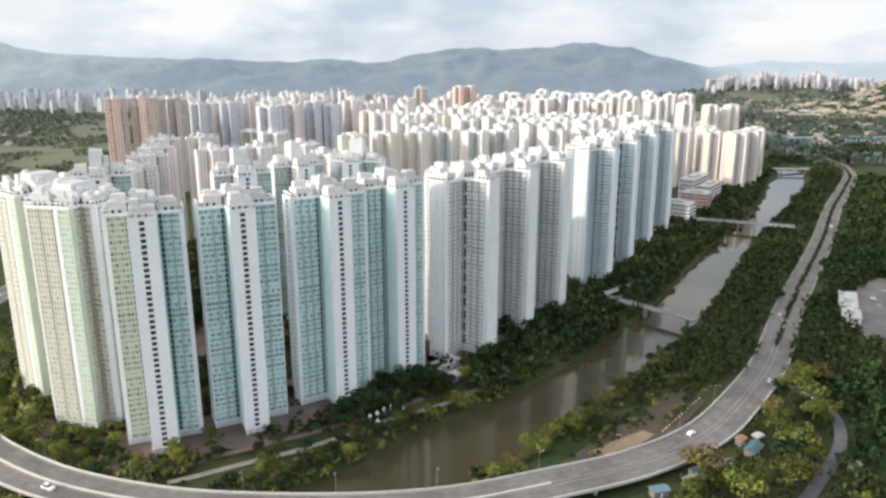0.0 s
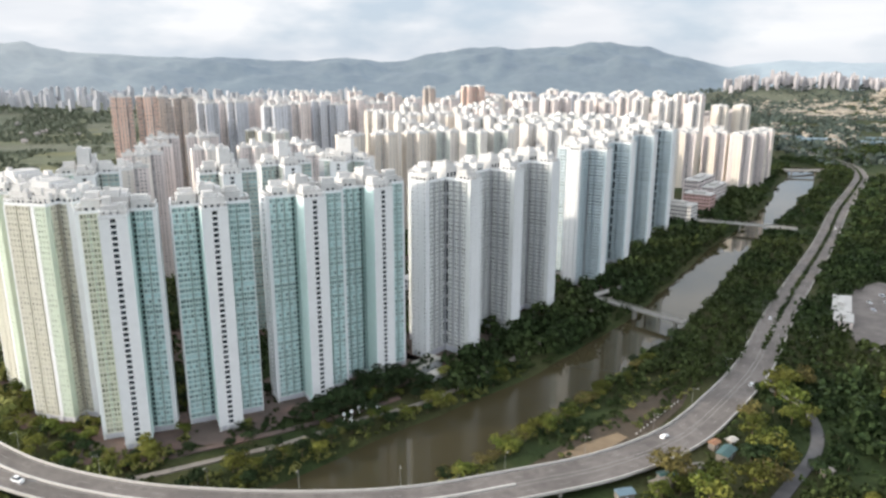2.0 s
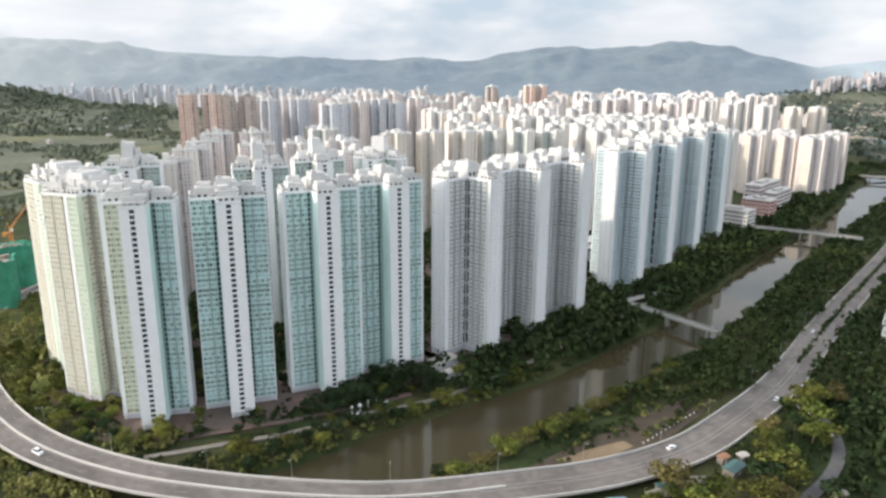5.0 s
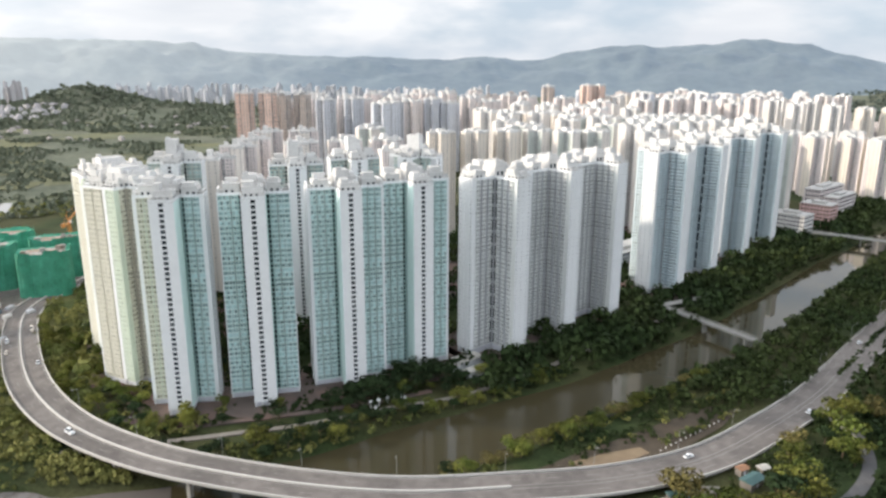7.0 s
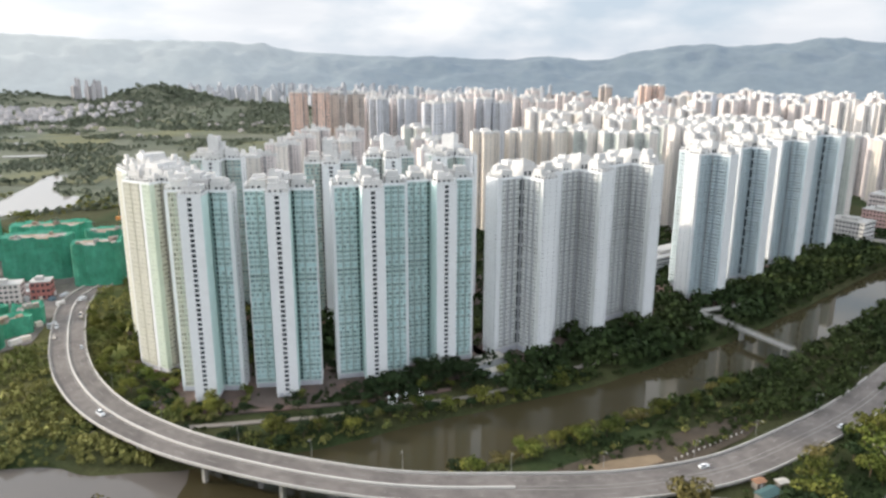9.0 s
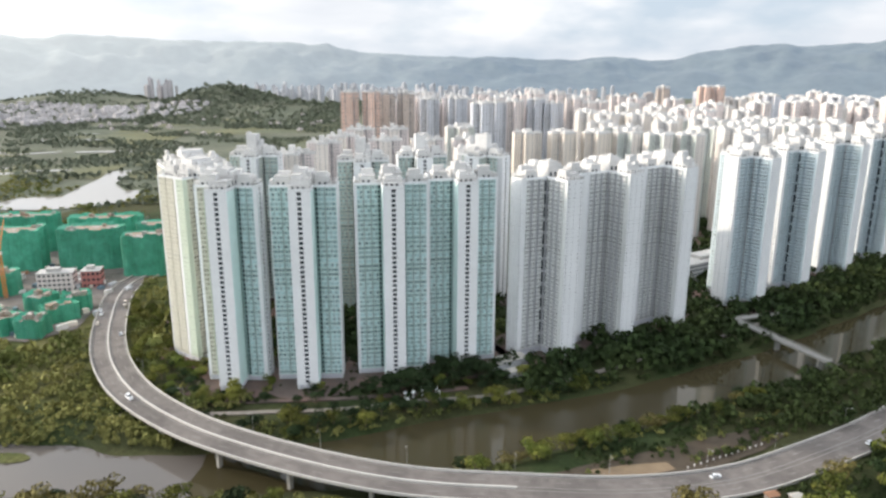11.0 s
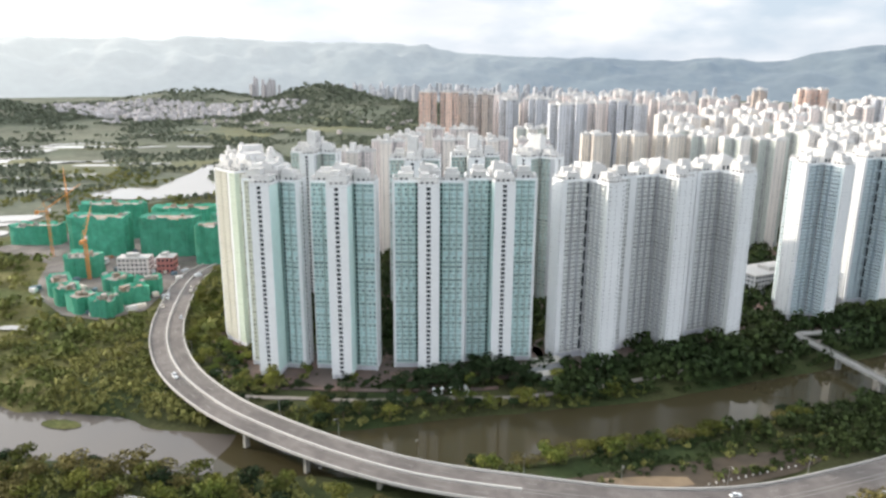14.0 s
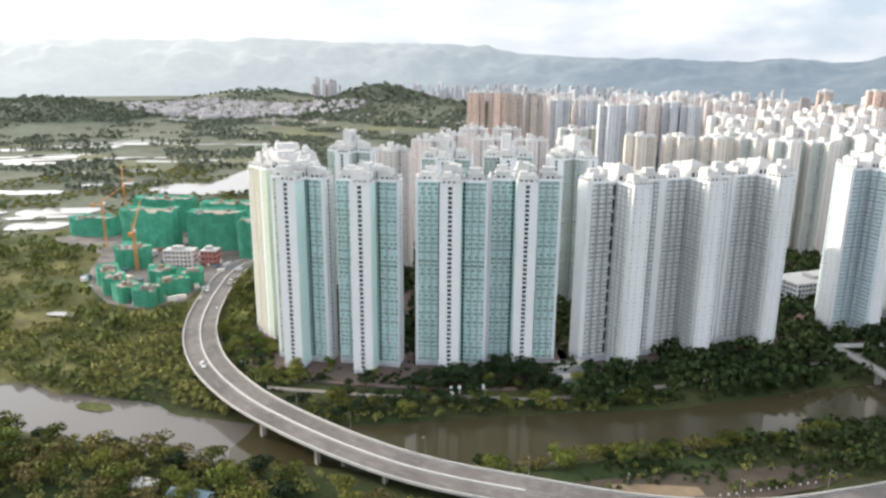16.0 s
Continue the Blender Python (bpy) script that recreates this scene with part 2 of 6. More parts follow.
# matt natural surfaces have little sheen
for k in ("asphalt", "grass", "mud", "sand", "leaf", "leaf_olive", "scrub_leaf", "leaf_dark", "wood_leaf", "hazed_plain_leaf", "hazed_plain_grass", "marsh_grass", "field", "bark", "paving"):
    M[k].node_tree.nodes["Principled BSDF"].inputs["Specular IOR Level"].default_value = 0.12


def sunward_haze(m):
    """Haze put in as emission: the far range glows paler sunward, and at its right end as if farther off."""
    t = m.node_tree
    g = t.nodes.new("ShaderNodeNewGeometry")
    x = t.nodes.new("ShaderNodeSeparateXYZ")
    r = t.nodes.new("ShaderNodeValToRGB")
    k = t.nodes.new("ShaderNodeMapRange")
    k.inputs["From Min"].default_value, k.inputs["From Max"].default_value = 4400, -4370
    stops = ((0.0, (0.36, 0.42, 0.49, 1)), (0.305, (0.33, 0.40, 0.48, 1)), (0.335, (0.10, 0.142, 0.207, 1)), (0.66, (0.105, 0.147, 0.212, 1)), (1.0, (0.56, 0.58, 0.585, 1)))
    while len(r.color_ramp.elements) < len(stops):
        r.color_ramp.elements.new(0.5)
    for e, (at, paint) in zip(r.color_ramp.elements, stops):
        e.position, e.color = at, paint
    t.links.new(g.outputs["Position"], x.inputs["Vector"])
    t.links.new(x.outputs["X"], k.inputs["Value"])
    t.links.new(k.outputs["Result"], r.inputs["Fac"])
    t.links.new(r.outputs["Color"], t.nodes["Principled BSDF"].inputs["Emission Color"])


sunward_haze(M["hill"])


def water_material():
    m = bpy.data.materials.new("river_water")
    m.use_nodes = True
    t = m.node_tree
    b = t.nodes["Principled BSDF"]
    b.inputs["Base Color"].default_value = (0.046, 0.039, 0.021, 1)
    b.inputs["Roughness"].default_value = 0.04
    b.inputs["IOR"].default_value = 1.33
    g = t.nodes.new("ShaderNodeNewGeometry")
    n = t.nodes.new("ShaderNodeTexNoise")
    n.inputs["Scale"].default_value, n.inputs["Detail"].default_value = 0.5, 4
    bp = t.nodes.new("ShaderNodeBump")
    bp.inputs["Strength"].default_value, bp.inputs["Distance"].default_value = 0.05, 0.05
    t.links.new(g.outputs["Position"], n.inputs["Vector"])
    t.links.new(n.outputs["Fac"], bp.inputs["Height"])
    t.links.new(bp.outputs["Normal"], b.inputs["Normal"])
    return m


M["water"] = water_material()
# lake base lighter than the river's: the pale sky reflection is put into it
M["lake"] = water_material()
M["lake"].node_tree.nodes["Principled BSDF"].inputs["Base Color"].default_value = (0.105, 0.094, 0.086, 1)
M["pond"] = water_material()
M["pond"].node_tree.nodes["Principled BSDF"].inputs["Base Color"].default_value = (0.27, 0.26, 0.24, 1)

# ---- mesh building ----


class Shape:
    """Gathers faces for one mesh; each face may have its own material slot."""

    def __init__(self):
        self.v, self.f, self.s = [], [], []

    def quad(self, a, b, c, d, slot=0):
        i = len(self.v)
        self.v += [a, b, c, d]
        self.f.append((i, i + 1, i + 2, i + 3))
        self.s.append(slot)

    def poly(self, points, slot=0):
        i = len(self.v)
        self.v += list(points)
        self.f.append(tuple(range(i, i + len(points))))
        self.s.append(slot)

    def box(self, x0, y0, z0, x1, y1, z1, slot=0, turn=0.0, about=(0, 0), bottom=True, cap=None):
        c, s = math.cos(turn), math.sin(turn)
        p = []
        for z in (z0, z1):
            for x, y in ((x0, y0), (x1, y0), (x1, y1), (x0, y1)):
                p.append((about[0] + c * x - s * y, about[1] + s * x + c * y, z))
        i = len(self.v)
        self.v += p
        fs = [(0, 1, 5, 4), (1, 2, 6, 5), (2, 3, 7, 6), (3, 0, 4, 7), (4, 5, 6, 7)] + ([(3, 2, 1, 0)] if bottom else [])
        self.f += [tuple(i + k for k in q) for q in fs]
        self.s += [slot] * 4 + [slot if cap is None else cap] + [slot] * (len(fs) - 5)

    def beam(self, a, b, w, slot=0):
        a, b = Vector(a), Vector(b)
        d = (b - a).normalized()
        u = d.cross(Vector((0, 0, 1)))
        u = (u if u.length > 1e-3 else Vector((1, 0, 0))).normalized() * w / 2
        n = u.cross(d).normalized() * w / 2
        i = len(self.v)
        for q in (a, b):
            self.v += [tuple(q + u + n), tuple(q - u + n), tuple(q - u - n), tuple(q + u - n)]
        fs = [(0, 1, 2, 3), (7, 6, 5, 4), (0, 4, 5, 1), (1, 5, 6, 2), (2, 6, 7, 3), (3, 7, 4, 0)]
        self.f += [tuple(i + k for k in q) for q in fs]
        self.s += [slot] * 6

    def prism(self, x, y, z0, z1, r0, r1, sides=8, slot=0):
        i = len(self.v)
        for z, r in ((z0, r0), (z1, r1)):
            self.v += [(x + r * math.cos(2 * math.pi * k / sides), y + r * math.sin(2 * math.pi * k / sides), z) for k in range(sides)]
        for k in range(sides):
            self.f.append((i + k, i + (k + 1) % sides, i + sides + (k + 1) % sides, i + sides + k))
        self.f.append(tuple(i + sides + k for k in range(sides)))
        self.s += [slot] * (sides + 1)

    def mesh(self, name, materials):
        me = bpy.data.meshes.new(name)
        v = np.round(np.array(self.v, float), 3)
        points, back = np.unique(v, axis=0, return_inverse=True)
        back = back.ravel().tolist()
        me.from_pydata(points.tolist(), [], [tuple(back[k] for k in f) for f in self.f])
        for k in materials:
            me.materials.append(M[k])
        me.polygons.foreach_set("material_index", self.s)
        me.update()
        return me


def part(name, shape, materials, parent, label="", kind=""):
    ob = new(name, shape.mesh(name, materials))
    ob.parent = parent
    return tagged(ob, label, kind=kind)


def thing(name, label, category, group="", kind="", m=None):
    ob = new(name)
    if m is not None:
        ob.matrix_world = m
    return tagged(ob, label, category, group, kind)


def solid(name, shape, materials, label, category="", group="", kind=""):
    return tagged(new(name, shape.mesh(name, materials)), label, category, group, kind)


def curve(points, step):
    """A smooth line through the points, in even steps."""
    p = np.array(points, float)
    p = np.vstack([2 * p[0] - p[1], p, 2 * p[-1] - p[-2]])
    out = []
    for i in range(1, len(p) - 2):
        a, b, c, d = p[i - 1:i + 3]
        n = max(2, int(np.linalg.norm((c - b)[:2]) / step))
        for k in range(n):
            t = k / n
            out.append(0.5 * (2 * b + (c - a) * t + (2 * a - 5 * b + 4 * c - d) * t * t + (3 * b - a - 3 * c + d) * t ** 3))
    out.append(p[-2])
    return np.array(out)


def sides(line):
    """The unit normals to the left of a line in plan."""
    d = np.gradient(line[:, :2], axis=0)
    d /= np.linalg.norm(d, axis=1)[:, None]
    return np.stack([-d[:, 1], d[:, 0]], 1)


def offset_of(line, x, y):
    """For each place: its distance to the left of the line, and the nearest index."""
    n = sides(line)
    q = np.stack([np.ravel(x), np.ravel(y)], 1)
    best = np.zeros(len(q), int)
    for a in range(0, len(q), 4000):
        d = ((q[a:a + 4000, None, :] - line[None, :, :2]) ** 2).sum(2)
        best[a:a + 4000] = d.argmin(1)
    rel = q - line[best, :2]
    dist = np.linalg.norm(rel, axis=1)
    return dist * np.sign((rel * n[best]).sum(1) + 1e-9), best


# ---- ground, river, hills ----
RIVER = curve([(-900, 20, 16), (-420, 105, 17), (-222, 155, 20), (-150, 183, 20), (-92, 205, 18), (-40, 237, 20), (0, 272, 23), (45, 315, 21), (78, 352, 19), (112, 394, 18), (150, 444, 18),
               (206, 533, 18), (263, 630, 16), (322, 720, 14), (392, 828, 15), (452, 930, 18), (528, 1062, 25), (590, 1190, 18), (560, 1300, 10), (480, 1420, 8)], 6)
ROAD = curve([(-322, 520, 4.2), (-318, 440, 4.2), (-308, 390, 4.4), (-292, 360, 4.9), (-260, 324, 6.5), (-219, 284, 8.5), (-184, 257, 9.5), (-148, 238, 9.5), (-107, 226, 9.5), (-70, 222, 9.5), (-30, 222, 9.5), (5, 227, 9.2),
              (42, 240, 8.4), (82, 258, 6.8), (118, 284, 5.2), (148, 318, 4.4), (184, 366, 4.3), (228, 440, 4.3), (275, 515, 4.3), (368, 660, 4.3), (458, 810, 4.3), (565, 975, 4.3), (640, 1100, 4.3), (690, 1250, 4.3), (700, 1500, 4.3)], 5)
HILLS = [(-1690, 2130, 78, 220, 180), (-1300, 2060, 30, 260, 160), (-2000, 1000, 56, 340, 270), (-2480, 2190, 46, 300, 210), (1890, 2700, 140, 330, 330), (2500, 2200, 150, 480, 400), (1610, 3430, 84, 640, 150)]


def axis(lo, a, b, hi, fine):
    mid = list(np.arange(a, b, fine))
    step, up, x = fine, [], mid[-1]
    while x < hi:
        step = min(step * 1.09, 110)
        x += step
        up.append(x)
    step, down, x = fine, [], a
    while x > lo:
        step = min(step * 1.09, 110)
        x -= step
        down.append(x)
    return np.array(down[::-1] + mid + up)


def ground_height(x, y):
    """The land's height, with the river's bed cut into it."""
    off, idx = offset_of(RIVER, x, y)
    half = RIVER[idx, 2]
    wob = np.array([noise.noise((a * 0.035, b * 0.035, 0.0)) for a, b in zip(np.ravel(x), np.ravel(y))])
    edge = np.abs(off) - half - np.where(np.ravel(x) < -80, 7.0, 3.0) * wob
    z = 3.3 + 0.35 * wob
    z = np.where(edge < 9, -2.0 + (z + 2.0) * np.clip((edge + 5) / 14, 0, 1) ** 0.8, z)
    for hx, hy, h, rx, ry in HILLS:
        z = z + h * np.exp(-((np.ravel(x) - hx) / rx) ** 2 - ((np.ravel(y) - hy) / ry) ** 2) * (1 + 0.35 * wob)
    return z


gx, gy = axis(-4900, -300, 320, 4900, 4.6), axis(-900, 130, 560, 4900, 4.6)
GX, GY = np.meshgrid(gx, gy)
GZ = ground_height(GX, GY)
nx, ny = len(gx), len(gy)
gme = bpy.data.meshes.new("ground")
gi = np.arange(nx * ny).reshape(ny, nx)
gf = np.stack([gi[:-1, :-1], gi[:-1, 1:], gi[1:, 1:], gi[1:, :-1]], -1).reshape(-1, 4)
gme.from_pydata(np.stack([GX.ravel(), GY.ravel(), GZ], 1).tolist(), [], gf.tolist())
gme.materials.append(M["grass"])
gme.materials.append(M["hazed_plain_grass"])
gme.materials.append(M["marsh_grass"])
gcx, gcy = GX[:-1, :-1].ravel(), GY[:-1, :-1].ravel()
# far land takes the haze-paled grass slot
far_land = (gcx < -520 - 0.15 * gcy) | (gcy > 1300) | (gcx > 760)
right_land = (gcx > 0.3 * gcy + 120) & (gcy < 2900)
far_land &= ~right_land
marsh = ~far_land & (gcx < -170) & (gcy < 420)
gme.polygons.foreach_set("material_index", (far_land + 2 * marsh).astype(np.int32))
gme.shade_smooth()
ground = tagged(new("ground", gme), "grassy and muddy river plain with low green ground cover", "ground", kind="structure")

ws = Shape()
ws.quad((-1000, -100, 0), (900, -100, 0), (900, 1700, 0), (-1000, 1700, 0))
solid("water", ws, ["water"], "calm muddy brown river water with soft reflections", "water", kind="structure")

# sheet just over the river water, ending where the painted sky reflection stops
lake = Shape()
lake.poly([(-1000, -100, 0.03), (-150, 90, 0.03), (-66, 178, 0.03), (-72, 190, 0.03), (-84, 201, 0.03), (-88, 214, 0.03), (-99, 232, 0.03), (-1000, 300, 0.03)])
solid("water", lake, ["lake"], "still silty lake water paled to carry the sky's reflection", "water", kind="structure")


def hills():
    """A far ring of ridges, whose skyline rises and falls with the bearing."""
    sky = [(-40, 230), (0, 190), (30, 200), (50, 190), (62, 196), (66, 205), (69.8, 165), (73.1, 236), (75.7, 290), (78.3, 315), (81.9, 290), (86, 279), (89.7, 272), (93.9, 211), (96.6, 200),
           (98.9, 225), (101.1, 200), (105.5, 207), (110, 218), (115, 225), (119, 247), (121, 288), (123.3, 290), (128, 300), (137, 312), (145, 314), (153, 300), (165, 280), (185, 240), (210, 230)]
    az = np.arange(-38, 208, 0.3)
    top = np.interp(az, [a for a, _ in sky], [h for _, h in sky])
    r = np.concatenate([np.linspace(3700, 4450, 26), [4520, 4600]])
    v = []
    for j, d in enumerate(r):
        u = min(1.0, j / 25)
        for a, h in zip(az, top):
            p = (math.cos(radians(a)) * d, math.sin(radians(a)) * d)
            rough = noise.fractal((p[0] * 0.0034, p[1] * 0.0034, 2.0), 0.95, 2.0, 6)
            z = h * (u ** 0.9) * (1 + 0.32 * rough * min(1.0, 0.24 + 2.4 * (1 - u))) if j < 26 else h * (0.8 - 0.3 * (j - 26))
            v.append((p[0] * 1.04, p[1] * 1.04, max(164 + (z - 164) * 1.04, 2.0)))
    n = len(az)
    f = [(j * n + i, j * n + i + 1, (j + 1) * n + i + 1, (j + 1) * n + i) for j in range(len(r) - 1) for i in range(n - 1)]
    me = bpy.data.meshes.new("backdrop")
    me.from_pydata(v, [], f)
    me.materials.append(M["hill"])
    me.shade_smooth()
    return tagged(new("backdrop", me), "hazy blue-green mountain range along the horizon", "mountains", kind="structure")


hills()

# ---- roads ----


def strip(line, lo, hi, dz, shape, thick=0.0, slot=0, a=0, b=None):
    """A band along a line, between two offsets to its left."""
    n = sides(line)
    b = len(line) - 1 if b is None else b
    for i in range(a, b):
        p = []
        for k in (i, i + 1):
            for o in (lo, hi):
                p.append((line[k, 0] + n[k, 0] * o, line[k, 1] + n[k, 1] * o, line[k, 2] + dz))
        shape.quad(p[0], p[2], p[3], p[1], slot)
        if thick:
            q = [(x, y, z - thick) for x, y, z in p]
            shape.quad(q[1], q[3], q[2], q[0], slot)
            shape.quad(q[0], q[2], p[2], p[0], slot)
            shape.quad(p[1], p[3], q[3], q[1], slot)


def road():
    top = Shape()
    strip(ROAD, -9.2, 9.2, 0.0, top)
    road_ob = solid("road", top, ["asphalt"], "curving grey asphalt viaduct road with two carriageways", "road", kind="structure")
    deck = Shape()
    strip(ROAD, -8.2, 8.2, -0.05, deck, 1.3)
    strip(ROAD, -9.6, 9.6, -0.04, deck, 0.45)
    part("deck", deck, ["concrete"], road_ob, "pale concrete bridge deck")
    for lo, hi in ((-9.6, -9.2), (9.2, 9.6)):
        s = Shape()
        strip(ROAD, lo, hi, 0.95, s, 1.4, 0, 0, 150)
        part("parapet", s, ["barrier"], road_ob)
    s = Shape()
    strip(ROAD, -0.35, 0.35, 0.8, s, 0.8, 0, 6, 105)
    part("median_barrier", s, ["barrier"], road_ob, "pale concrete median barrier")
    s = Shape()
    for o in (-8.5, -1.1, 1.1, 8.5):
        strip(ROAD, o - 0.1, o + 0.1, 0.05, s)
    for i in range(0, len(ROAD) - 2, 3):
        for o in (-4.8, 4.8):
            strip(ROAD, o - 0.06, o + 0.06, 0.05, s, 0, 0, i, i + 1)
    part("lane_markings", s, ["marking"], road_ob, "white painted lane lines")
    n = sides(ROAD)
    for px, py in ((-205, 272), (-165, 246), (-118, 229), (-82, 223), (-47, 222), (-12, 225), (24, 234), (58, 247)):
        k = int(((ROAD[:, :2] - (px, py)) ** 2).sum(1).argmin())
        x, y, z = ROAD[k]
        turn = math.atan2(n[k, 1], n[k, 0])
        for o in (-5.6, 5.6):
            s = Shape()
            s.box(o - 1.1, -0.7, -2.5, o + 1.1, 0.7, z - 1.9, 0, turn, (x, y))
            s.box(o - 2.0, -0.9, z - 1.9, o + 2.0, 0.9, z - 1.2, 0, turn, (x, y))
            part("pier", s, ["concrete"], road_ob, "pale concrete bridge pier")
    return road_ob


road()

# ---- towers ----
STOREY = 2.415


def windowed_wall(wall, ledges, origin, along, out, width, floors, z0, columns, slots, recess=0.3, ledge=None, storey=STOREY):
    """A wall with real openings: columns are (centre, width, sill, head, glass shape) along it; slots are (from, to, slot) for the wall's paint."""
    ox, oy = origin
    ax, ay = along
    nx_, ny_ = out

    def p(u, z, d=0.0):
        return (ox + ax * u + nx_ * d, oy + ay * u + ny_ * d, z)

    def paint(u):
        for lo, hi, s in slots:
            if lo <= u <= hi:
                return s
        return 0
    top = z0 + floors * storey
    cuts = sorted({0.0, width, *[c - w / 2 for c, w, *_ in columns], *[c + w / 2 for c, w, *_ in columns], *[s[0] for s in slots if 0 < s[0] < width]})
    inside = {(round(c - w / 2, 3)): (c, w, a, b, g) for c, w, a, b, g in columns}
    for u0, u1 in zip(cuts, cuts[1:]):
        s = paint((u0 + u1) / 2)
        col = inside.get(round(u0, 3))
        if col is None:
            wall.quad(p(u0, z0), p(u1, z0), p(u1, top), p(u0, top), s)
            continue
        c, w, a, b, g = col
        last = z0
        for k in range(floors):
            lo, hi = z0 + k * storey + a, z0 + k * storey + b
            wall.quad(p(u0, last), p(u1, last), p(u1, lo), p(u0, lo), s)
            if recess > 0.15:
                wall.quad(p(u0, lo), p(u1, lo), p(u1, lo, -recess), p(u0, lo, -recess), s)
                wall.quad(p(u0, lo), p(u0, lo, -recess), p(u0, hi, -recess), p(u0, hi), s)
                wall.quad(p(u1, lo, -recess), p(u1, lo), p(u1, hi), p(u1, hi, -recess), s)
            g.quad(p(u0, lo, -recess), p(u1, lo, -recess), p(u1, hi, -recess), p(u0, hi, -recess))
            last = hi
        wall.quad(p(u0, last), p(u1, last), p(u1, top), p(u0, top), s)
    if ledge:
        lo, hi, depth, slot = ledge
        for k in range(1, floors + 1):
            z = z0 + k * storey - 0.12
            q = [p(lo, z), p(hi, z), p(hi, z, depth), p(lo, z, depth)]
            r = [(x, y, zz + 0.2) for x, y, zz in q]
            ledges.quad(r[0], r[3], r[2], r[1], slot)
            ledges.quad(q[3], q[2], r[2], r[3], slot)
            ledges.quad(q[0], q[1], q[2], q[3], slot)
            ledges.quad(q[2], q[1], r[1], r[2], slot)
            ledges.quad(q[0], q[3], r[3], r[0], slot)


def facade(wall, ledges, column, origin, along, out, floors, z0, segments, rear=False):
    """A tower front made of upright strips: (width, how far it stands out, paint slot, window columns, sill depth); a window column is (centre, width, sill, head, glass)."""
    u, last, top = 0.0, 0.0, z0 + floors * STOREY

    def p(v, d, z):
        return (origin[0] + along[0] * v + out[0] * d, origin[1] + along[1] * v + out[1] * d, z)
    for width, proud, slot, windows, sill in segments:
        wall.quad(p(u, last, z0), p(u, proud, z0), p(u, proud, top), p(u, last, top), slot)
        cols = []
        shapes = {}
        for c, w, lo, hi, g in windows:
            if g not in shapes:
                shapes[g] = column(g)
            cols.append((c, w, lo, hi, shapes[g]))
        windowed_wall(wall, ledges, p(u, proud, 0)[:2], along, out, width, floors, z0, cols, [(0, width, slot)], 0.1 if rear else 0.32, (0.0, width, sill, slot) if sill and not rear else None)
        if proud > 0:
            wall.quad(p(u, 0, top), p(u + width, 0, top), p(u + width, proud, top), p(u, proud, top), slot)
            wall.quad(p(u, 0, z0), p(u + width, 0, z0), p(u + width, proud, z0), p(u, proud, z0), slot)
        u, last = u + width, proud
    wall.quad(p(u, last, z0), p(u, 0.0, z0), p(u, 0.0, top), p(u, last, top), segments[-1][2])


def side_strips(kind, depth, bare, glass, deep, tail):
    """The strips along one side of an arm, from the inner corner to its end."""
    if kind == "dark":
        out = []
        bay, gap, rest = 2.9, 1.6, depth - bare - 2.6
    elif kind == "plain":
        out = [(2.6, 0.0, 0, [(1.3, 1.5, 0.2, 2.1, "glass_dim")], 0)]
        bay, gap, rest = 2.9, 1.6, depth - bare - 2.6
    else:
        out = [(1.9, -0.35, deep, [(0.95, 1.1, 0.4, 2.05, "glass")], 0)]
        bay, gap, rest = 2.9, 0.8, depth - bare - 1.9
    while rest > 2.2:
        w = min(bay, rest)
        if kind:
            out.append((w, 0.75, 2, [(0.72, 1.05, 0.6, 2.05, glass), (w - 0.72, 1.05, 0.6, 2.05, glass)], 0.12))
        else:
            out.append((w, 0.45, 0, [(w * 0.27, 1.0, 0.5, 2.1, glass), (w * 0.73, 1.0, 0.5, 2.1, glass)], 0.1))
        rest -= w
        if rest > 2.2 + gap:
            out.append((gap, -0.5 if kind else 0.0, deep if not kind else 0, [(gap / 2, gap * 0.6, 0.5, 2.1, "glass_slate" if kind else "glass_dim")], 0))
            rest -= gap
    used_up = sum(k[0] for k in out) + (2.6 if kind == "dark" else 0)
    out.append((depth - used_up, 0.0, tail, [], 0))
    return out


